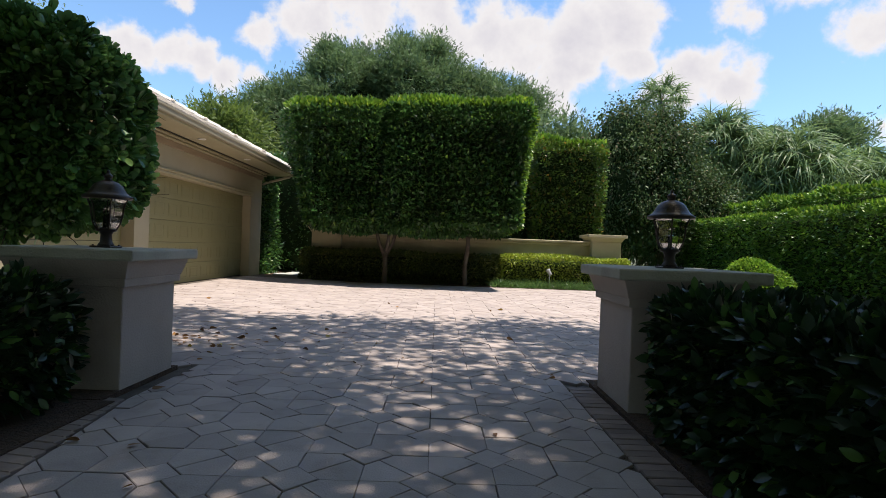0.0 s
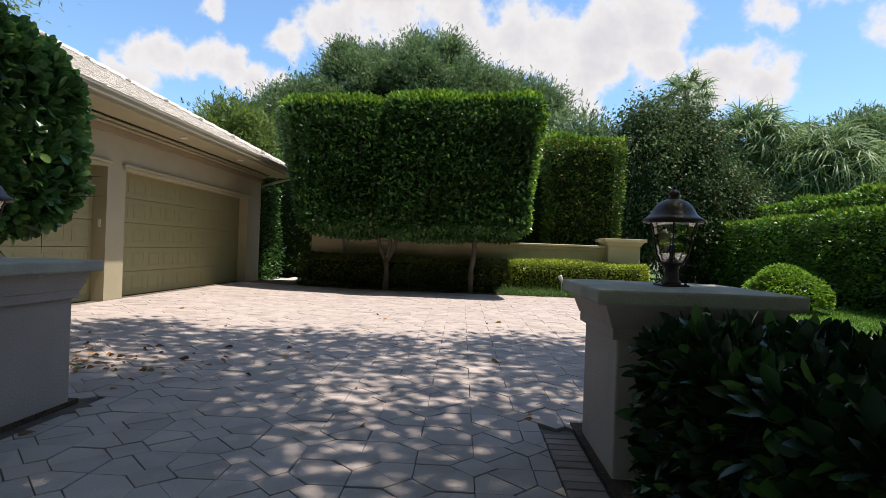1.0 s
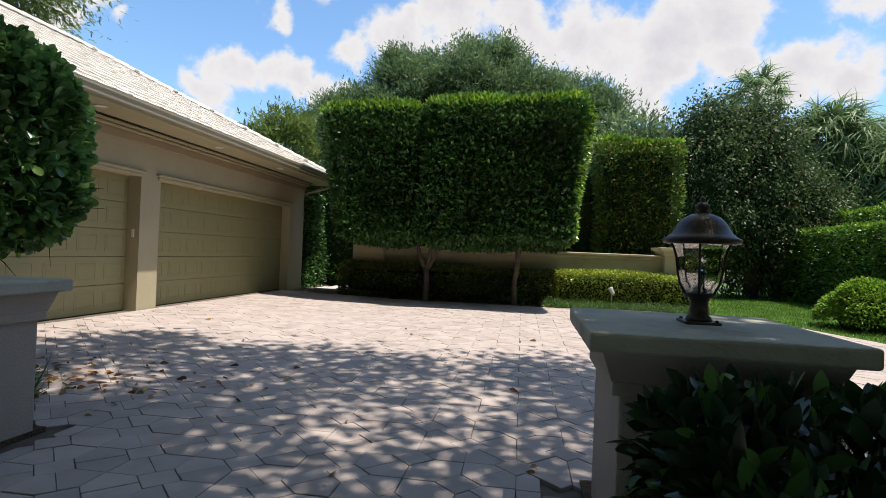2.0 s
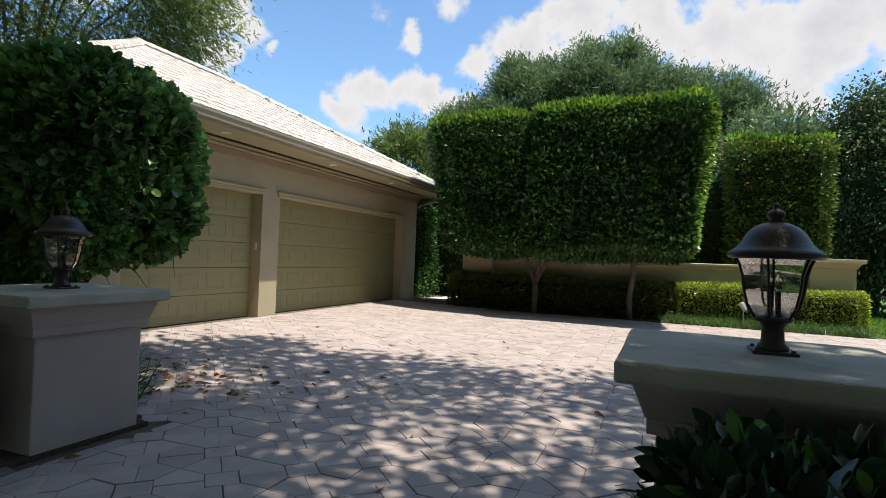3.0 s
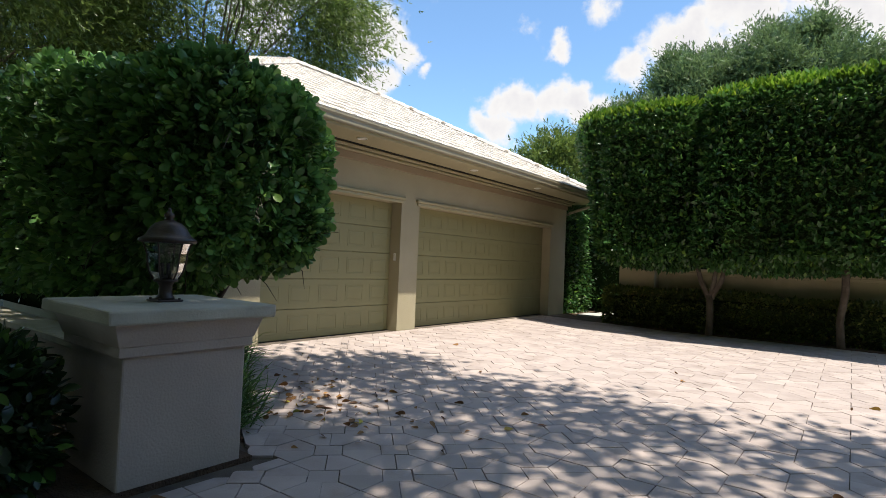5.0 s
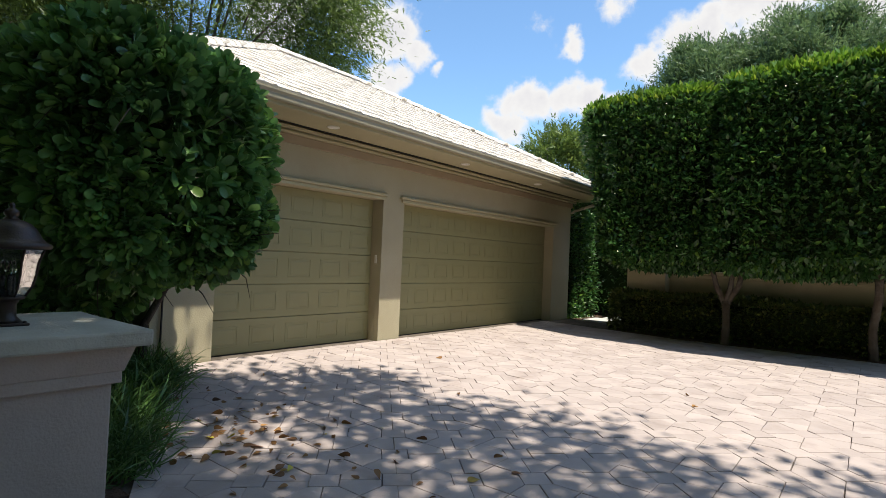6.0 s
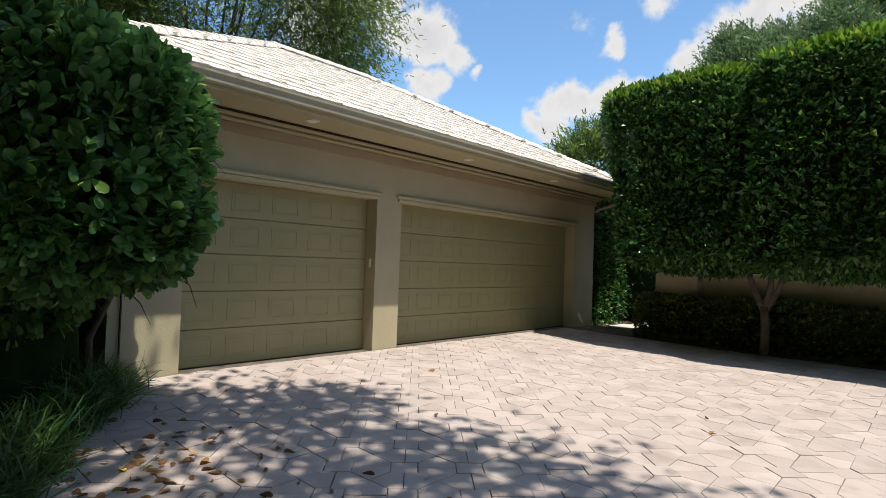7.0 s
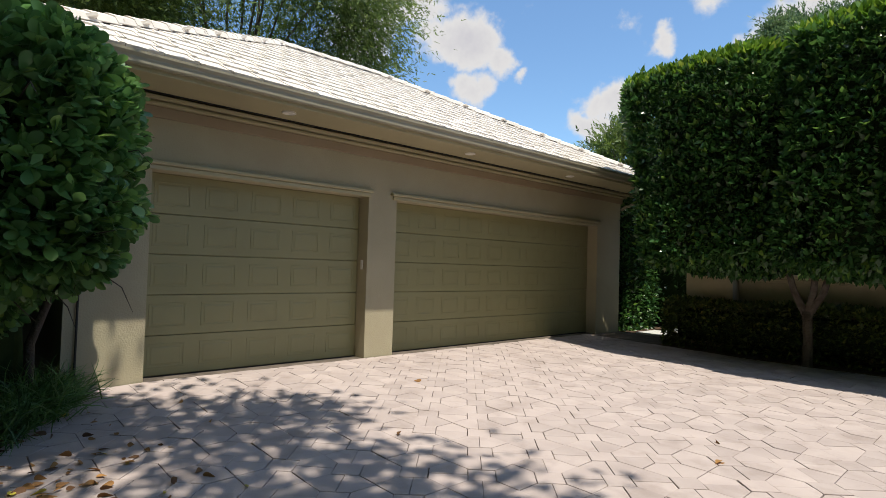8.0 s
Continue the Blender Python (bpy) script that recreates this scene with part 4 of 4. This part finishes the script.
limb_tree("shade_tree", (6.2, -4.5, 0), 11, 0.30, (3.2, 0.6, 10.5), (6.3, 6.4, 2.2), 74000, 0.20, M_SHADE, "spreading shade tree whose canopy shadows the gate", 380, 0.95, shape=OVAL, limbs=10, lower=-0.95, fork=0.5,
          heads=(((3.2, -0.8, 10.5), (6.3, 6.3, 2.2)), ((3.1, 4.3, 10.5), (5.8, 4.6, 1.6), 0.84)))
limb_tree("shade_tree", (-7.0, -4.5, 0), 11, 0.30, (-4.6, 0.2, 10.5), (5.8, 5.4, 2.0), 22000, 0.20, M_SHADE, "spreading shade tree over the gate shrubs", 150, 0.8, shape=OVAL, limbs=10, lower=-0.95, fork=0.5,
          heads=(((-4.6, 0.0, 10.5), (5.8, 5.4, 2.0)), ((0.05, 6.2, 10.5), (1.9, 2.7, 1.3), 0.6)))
# two more canopies out of view, added to keep sun off the shrubs
limb_tree("shade_tree", (-10.5, -1.5, 0), 11, 0.26, (-9.6, 3.0, 10.5), (4.6, 3.4, 1.9), 15000, 0.20, M_SHADE, "unseen spreading shade tree added to darken the large shrub", 100, 0.8, shape=OVAL, limbs=8, lower=-0.95, fork=0.5)
limb_tree("shade_tree", (9.5, -2.0, 0), 11, 0.22, (6.5, 0.9, 10.4), (2.9, 2.7, 1.2), 16000, 0.20, M_SHADE, "small unseen shade tree added to darken the gate shrub", 80, 0.8, shape=OVAL, limbs=6, lower=-0.95, fork=0.5)
# trees added out of view to cut skylight from the east, south and west
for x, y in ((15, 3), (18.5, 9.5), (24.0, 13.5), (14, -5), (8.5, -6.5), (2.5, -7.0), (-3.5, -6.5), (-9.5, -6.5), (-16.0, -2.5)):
    limb_tree("screen_tree", (x, y, 0), 10, 0.3, (x, y, 5.6), (5.6, 5.2, 5.0), 9000, 0.5, M_OAK, "unseen dense green tree added to block skylight", 90, 1.6, limbs=5, core=0.8, group="screen trees")


def vine_mass(base, centre, radii, n, label):
    ob = empty("vine_covered_tree", base)
    b = np.array(base, float)
    p, w, cc = blob_points(n, np.array(centre) - b, radii, 200, 0.75, -0.9)
    w = w * 0.5 + np.array((0, 0, -0.8))
    leaves("crown", p, w, 0.135, M_VINE, ob, OVAL, 0.7)
    m = n // 3
    k = RNG.integers(0, len(cc), 60)
    q = cc[RNG.choice(k, m)] + np.column_stack((RNG.normal(0, 0.18, (m, 2)), -RNG.random(m) * 2.2))
    leaves("hanging_vine", q, np.tile((0, 0, -1.0), (m, 1)), 0.125, M_VINE, ob, OVAL, 0.4)
    part("trunk", tube(bmesh.new(), [(0, 0, -0.1), (0.1, 0, centre[2] * 0.6), (0, 0, centre[2])], [0.3, 0.22, 0.1], 8), M_BARK, ob, smooth=True)
    bm = bmesh.new()
    bmesh.ops.create_icosphere(bm, subdivisions=3, radius=1.0, matrix=Matrix.Translation(Vector(centre) - Vector(base)) @ Matrix.Diagonal((radii[0] * 0.84, radii[1] * 0.84, radii[2] * 0.86, 1)))
    for v in bm.verts:
        v.co += v.normal * 0.35 * noise.noise(v.co * 0.9)
    part("shade_core", bm, M_SHADE_CORE, ob)
    return tagged(ob, label, "tree", "vine-covered trees")


vine_mass((7.8, 24.2, 0), (7.8, 24.2, 4.3), (1.7, 1.8, 3.5), 26000, "tall dark tree draped in hanging vines")
vine_mass((9.6, 24.6, 0), (9.6, 24.6, 4.3), (1.4, 1.8, 3.5), 24000, "tall dark tree draped in brown-green vines")
vine_mass((11.5, 25.1, 0), (11.4, 25.1, 2.6), (1.9, 1.8, 2.8), 22000, "low mass of vines over a dead tree")


def fan_palm(x, y, z, r, label, fronds=26, feather=False):
    ob = empty("palm", (x, y, 0))
    part("trunk", tube(bmesh.new(), [(0, 0, -0.1), (0.1, 0, z * 0.5), (0, 0, z)], [0.24, 0.19, 0.17], 10), M_BARK, ob, smooth=True)
    pts, ways, sizes = [], [], []
    pet = bmesh.new()
    for i in range(fronds):
        a, e = i * 2.39996, math.radians(75 - 115 * i / fronds)
        d = Vector((math.cos(a) * math.cos(e), math.sin(a) * math.cos(e), math.sin(e)))
        side = Vector((-math.sin(a), math.cos(a), 0))
        o = Vector((0, 0, z))
        if feather:
            spine = [o + d * r * s + Vector((0, 0, -0.75 * r * s * s)) for s in np.linspace(0.05, 1.25, 26)]
            for j, q in enumerate(spine[2:]):
                t = (spine[min(j + 3, 25)] - spine[j + 1]).normalized()
                for sg in (-1, 1):
                    pts.append(q)
                    ways.append(t * 0.7 + side * sg * 0.8 + Vector((0, 0, -0.35)))
                    pts.append(q)
                    ways.append(t * 0.8 + side * sg * 0.7 + Vector((0, 0, -0.6)))
            tube(pet, [spine[0], spine[9], spine[17], spine[25]], [0.03, 0.022, 0.014, 0.006], 5)
        else:
            hub = o + d * r * 0.55
            tube(pet, [o, o + d * r * 0.25, hub], [0.03, 0.024, 0.018], 5)
            up = d.cross(side)
            for j in range(42):
                th = math.radians(-125 + 250 * j / 41)
                for _ in range(1):
                    pts.append(hub + d * 0.02)
                    ways.append(d * math.cos(th) + side * math.sin(th) + Vector((0, 0, -0.15 - 0.2 * abs(math.sin(th)))))
    P, W = np.array([tuple(q) for q in pts]), np.array([tuple(q) for q in ways])
    size = r * (0.40 if feather else 0.50)
    leaves("crown", P, W, size, M_PALM, ob, ((BLADE[0] * np.array((1.6, 1, -1.6)), BLADE[1]) if feather else (STRAP[0] * np.array((2.0, 1.0, 2.2)), STRAP[1])), 0.10, 0.2)
    part("petioles", pet, M_PALM, ob)
    return tagged(ob, label, "palm", "palms")


for x, y, z, r, nf, fe, lb in ((11.6, 29.9, 9.5, 1.6, 15, False, "fan palm rising over the dark vines"), (14.9, 29.9, 7.2, 2.3, 36, False, "fan palm with drooping grey-green leaves"), (13.5, 30.9, 6.0, 2.0, 34, False, "low fan palm behind the vines"),
                              (18.2, 31.8, 7.9, 3.0, 26, True, "feather palm with arching fronds"), (17.4, 28.0, 5.4, 2.7, 44, False, "broad fan palm with hanging silvery leaves"), (23.0, 30.9, 6.6, 3.2, 26, True, "feather palm with arching green fronds"),
                              (19.9, 29.0, 5.0, 2.3, 36, False, "fan palm above the boundary hedge"), (15.9, 29.0, 4.8, 2.1, 34, False, "low fan palm above the boundary hedge"), (22.0, 28.0, 4.4, 2.2, 36, False, "low fan palm with pale hanging leaves")):
    fan_palm(x, y, z, r, lb, nf, fe)
limb_tree("pine_tree", (38.6, 55.9, 0), 14, 0.3, (38.6, 55.9, 12.5), (4.5, 3.0, 3.2), 7000, 0.55, M_OAK, "far dark pine with an open crown", 40, 1.3)
for x, y, h, s in ((-27.1, 53.0, 7, 9), (-9.5, 59.7, 7, 10), (15.3, 50.1, 4.0, 8), (30.8, 53.0, 4.5, 9), (48.0, 48.2, 4.5, 9), (-31.9, 25.1, 6, 8)):
    limb_tree("far_tree", (x, y, 0), h, 0.3, (x, y, h * 0.55), (s, s * 0.6, h * 0.5), 9000, 0.6, M_OAK, "far green tree closing the view", 80, 1.6, group="far trees", limbs=5)


# ---- driveway pavers ----
def clip(poly, nx, ny, c):
    out = []
    for (ax, ay), (bx, by) in zip(poly, poly[1:] + poly[:1]):
        da, db = ax * nx + ay * ny - c, bx * nx + by * ny - c
        if da <= 0:
            out.append((ax, ay))
        if (da < 0 < db) or (db < 0 < da):
            s = da / (da - db)
            out.append((ax + (bx - ax) * s, ay + (by - ay) * s))
    return out


def paver_mesh(bm, poly, z, ox=0.0, oy=0.0):
    """One tumbled paver: a chamfered many-sided slab."""
    n = len(poly)
    cx, cy = sum(p[0] for p in poly) / n, sum(p[1] for p in poly) / n
    rings = []
    for inset, h in ((0.0028, -0.035), (0.0028, z - 0.003), (0.006, z)):
        ring = []
        for x, y in poly:
            dx, dy = x - cx, y - cy
            l = math.hypot(dx, dy)
            k = (l - inset * 1.25) / l
            ring.append(bm.verts.new((cx + dx * k - ox, cy + dy * k - oy, h + gz(cx + dx * k, cy + dy * k))))
        rings.append(ring)
    for a, b in zip(rings, rings[1:]):
        for i in range(n):
            bm.faces.new((a[i], a[(i + 1) % n], b[(i + 1) % n], b[i]))
    bm.faces.new(rings[-1])
    return cx, cy


def laid(poly):
    """A piece cut to the edges of the paving, or nothing where it lies outside."""
    cy = sum(p[1] for p in poly) / len(poly)
    cx = sum(p[0] for p in poly) / len(poly)
    poly = clip(clip(poly, -1, 0, 5.71), 0, 1, 16.1)
    if cy < 5.25:
        k = 0.15 if cy < 4.2 else 0.0
        poly = clip(poly, -1, -k, 2.22 - k * 4.2)
        k = 0.16 if cy < 2.4 else 0.0
        poly = clip(poly, 1, k, 1.13 + k * 2.4)
    if cx < -2.2 and cy > 4.9:
        poly = clip(poly, -0.52, -1, -3.972)
    for (xa, ya), (xb, yb) in zip(EDGE, EDGE[1:]):
        if ya <= cy <= yb:
            k = (xb - xa) / (yb - ya)
            poly = clip(poly, 1, -k, xa - k * ya)
    if len(poly) < 3:
        return None
    mx, my = sum(p[0] for p in poly) / len(poly), sum(p[1] for p in poly) / len(poly)
    area = abs(sum(a[0] * b[1] - a[1] * b[0] for a, b in zip(poly, poly[1:] + poly[:1]))) / 2
    return poly if area > 0.004 and paved(mx, my) else None


# squares on a slanting grid with pairs of five-sided pavers between them
g = random.Random(5)
CELL, HALF, TURN = 0.483, 0.100, radians(45.6)
CU, SU = math.cos(TURN), math.sin(TURN)
driveway = tagged(empty("driveway"), "driveway of square and five-sided tumbled concrete pavers", "driveway", kind="structure")
near, far = [], []
A, B = HALF, CELL / 2
EAST = [(A, 0), (CELL - A, 0), (CELL - A, A), (B, B), (A, A)]
SHAPES = [[(-A, -A), (A, -A), (A, A), (-A, A)], EAST, [(u, -v) for u, v in EAST[::-1]], [(-v, u) for u, v in EAST], [(v, u) for u, v in EAST[::-1]]]
for i in range(-45, 46):
    for j in range(-45, 46):
        ox, oy = -1.414 + (i * CU - j * SU) * CELL, 5.693 + (i * SU + j * CU) * CELL
        if not (-6.6 < ox < 8.4 and -4.5 < oy < 17.0):
            continue
        for shape in SHAPES:
            dx, dy = g.uniform(-0.002, 0.002), g.uniform(-0.002, 0.002)
            poly = laid([(ox + dx + u * CU - v * SU, oy + dy + u * SU + v * CU) for u, v in shape])
            if poly:
                (near if 2.4 < oy < 7.0 and -2.6 < ox < 1.4 else far).append(poly)
near.sort(key=lambda p: p[0][1])
far += near[300:]
for poly in near[:300]:
    bm = bmesh.new()
    cx, cy = sum(p[0] for p in poly) / len(poly), sum(p[1] for p in poly) / len(poly)
    paver_mesh(bm, poly, g.uniform(-0.004, 0.003), cx, cy)
    ob = part("paver", bm, M_PAVER, driveway)
    ob.location = (cx, cy, 0)
bm = bmesh.new()
for poly in far:
    paver_mesh(bm, poly, g.uniform(-0.004, 0.003))
tagged(part("paver_field", bm, M_PAVER_J, driveway), kind="stuff")

# soldier course of bricks along both edges
bm = boxed(-0.108, 0.108, -0.046, 0.046, -0.035, 0.0, 0.006)
first = part("edge_brick", bm, M_BRICK, driveway)
first.location = (1.245, 4.95, 0.001)
y = 4.85
while y > 0.6:
    for s, x in ((1, 1.245 + max(0.0, 2.4 - y) * 0.16), (-1, -2.355 + max(0.0, 4.2 - y) * 0.15)):
        if s < 0 and y > 4.2:
            continue
        ob = new("edge_brick", first.data)
        ob.parent = driveway
        ob.location = (x + g.uniform(-.003, .003), y, g.uniform(-0.003, 0.003))
        ob.rotation_euler = (0, 0, radians(9 * s if (y < 2.4 or s < 0) else 0) + g.uniform(-0.02, 0.02))
    y -= 0.098

# ---- roof tiles ----
TW, TL = 0.34, 0.36


def tile_bm(bm, m):
    """A flat interlocking tile with a raised side rib."""
    for x0, x1, z0, z1 in ((-TW / 2 + 0.005, TW / 2 - 0.005, 0.0, 0.026), (TW / 2 - 0.05, TW / 2 - 0.009, 0.0282, 0.034)):
        r = bmesh.ops.create_cube(bm, size=1.0, matrix=m @ Matrix.Translation(((x0 + x1) / 2, 0, (z0 + z1) / 2)) @ Matrix.Diagonal((x1 - x0, TL + 0.05, z1 - z0, 1)))
    return bm


tile_mesh = bpy.data.meshes.new("roof_tile")
bm = tile_bm(bmesh.new(), Matrix())
bm.to_mesh(tile_mesh)
bm.free()
tile_mesh.materials.append(M_TILE)
slope = math.sqrt(1 + PITCH ** 2)
ang = math.atan(PITCH)
rows = int(RUN * slope / TL)
verts, faces, made = [], [], 0
unit_bm = tile_bm(bmesh.new(), Matrix())
uv = [v.co.copy() for v in unit_bm.verts]
unit_bm.verts.index_update()
uf = [[v.index for v in f.verts] for f in unit_bm.faces]
unit_bm.free()


def lay(m, single):
    global made
    if single and made < 300:
        ob = new("roof_tile", tile_mesh)
        ob.parent = roof
        ob.matrix_basis = m
        made += 1
    else:
        k = len(verts)
        verts.extend(tuple(m @ v) for v in uv)
        faces.extend([[k + i for i in f] for f in uf])


for r in range(rows + 1):
    up = (r + 0.5) * TL / slope - 0.02
    z = EZ + PITCH * up + 0.0
    # east slope
    y = ES + up + TW * (0.5 if r % 2 else 0.25)
    while y < EN - up:
        m = Matrix.Translation((EX - up, y + g.uniform(-.004, .004), z + g.uniform(-.004, .004))) @ Matrix.Rotation(radians(90), 4, "Z") @ Matrix.Rotation(ang - 0.04, 4, "X")
        lay(m, r < 9)
        y += TW
    # south and north slopes
    for s in (1, -1):
        x = EX - up - TW * (0.5 if r % 2 else 0.25)
        while x > RX - RUN + up:
            yy = ES + up if s > 0 else EN - up
            lay(Matrix.Translation((x, yy, z)) @ Matrix.Rotation(0 if s > 0 else math.pi, 4, "Z") @ Matrix.Rotation(ang - 0.04, 4, "X"), False)
            x -= TW
me = bpy.data.meshes.new("tile_field")
me.from_pydata(verts, [], faces)
me.materials.append(M_TILE_J)
tf = tagged(new("tile_field", me), kind="stuff")
tf.parent = roof


def caps(a, b, name):
    a, b = Vector(a), Vector(b)
    d = b - a
    n = int(d.length / 0.36)
    q = d.to_track_quat("Y", "Z").to_matrix().to_4x4()
    bm = bmesh.new()
    prof = [(-0.13, -0.05), (-0.10, 0.02), (0, 0.055), (0.10, 0.02), (0.13, -0.05)]
    ra = [[bm.verts.new((x, yy, z + dz)) for x, z in prof] for yy, dz in ((-0.21, 0.02), (0.21, 0.0))]
    for i in range(4):
        bm.faces.new((ra[0][i], ra[0][i + 1], ra[1][i + 1], ra[1][i]))
    bmesh.ops.recalc_face_normals(bm, faces=bm.faces[:])
    bmesh.ops.solidify(bm, geom=bm.faces[:], thickness=0.02)
    first = part(name, bm, M_TILE, roof)
    for i in range(n + 1):
        ob = first if i == 0 else new(name, first.data)
        ob.parent = roof
        ob.matrix_basis = Matrix.Translation(a + d * (i + 0.3) / (n + 0.6)) @ q


caps((EX, ES, EZ + 0.05), (RX, ES + RUN, RZ + 0.05), "hip_tile")
caps((EX, EN, EZ + 0.05), (RX, EN - RUN, RZ + 0.05), "hip_tile")
caps((RX, ES + RUN, RZ + 0.05), (RX, EN - RUN, RZ + 0.05), "ridge_tile")

# ---- fallen leaves ----
n = 180
fx = np.column_stack((RNG.normal(-3.5, 0.75, n), RNG.normal(6.35, 0.55, n), np.full(n, 0.008)))
fx = np.concatenate((fx, np.column_stack((RNG.uniform(-5, 1.2, 30), RNG.uniform(2, 11, 30), np.full(30, 0.008)))))
fx = fx[[paved(p[0], p[1]) for p in fx]]
fx[:, 2] += [gz(p[0], p[1]) for p in fx]
wy = np.column_stack((RNG.normal(0, 1, (len(fx), 2)), np.full(len(fx), 0.06)))
tagged(leaves("fallen_leaves", fx, wy, 0.075, M_DRY, None, PADDLE, 0.05, 0.4), "dry brown and yellow leaves fallen on the pavers", "leaves", kind="stuff")
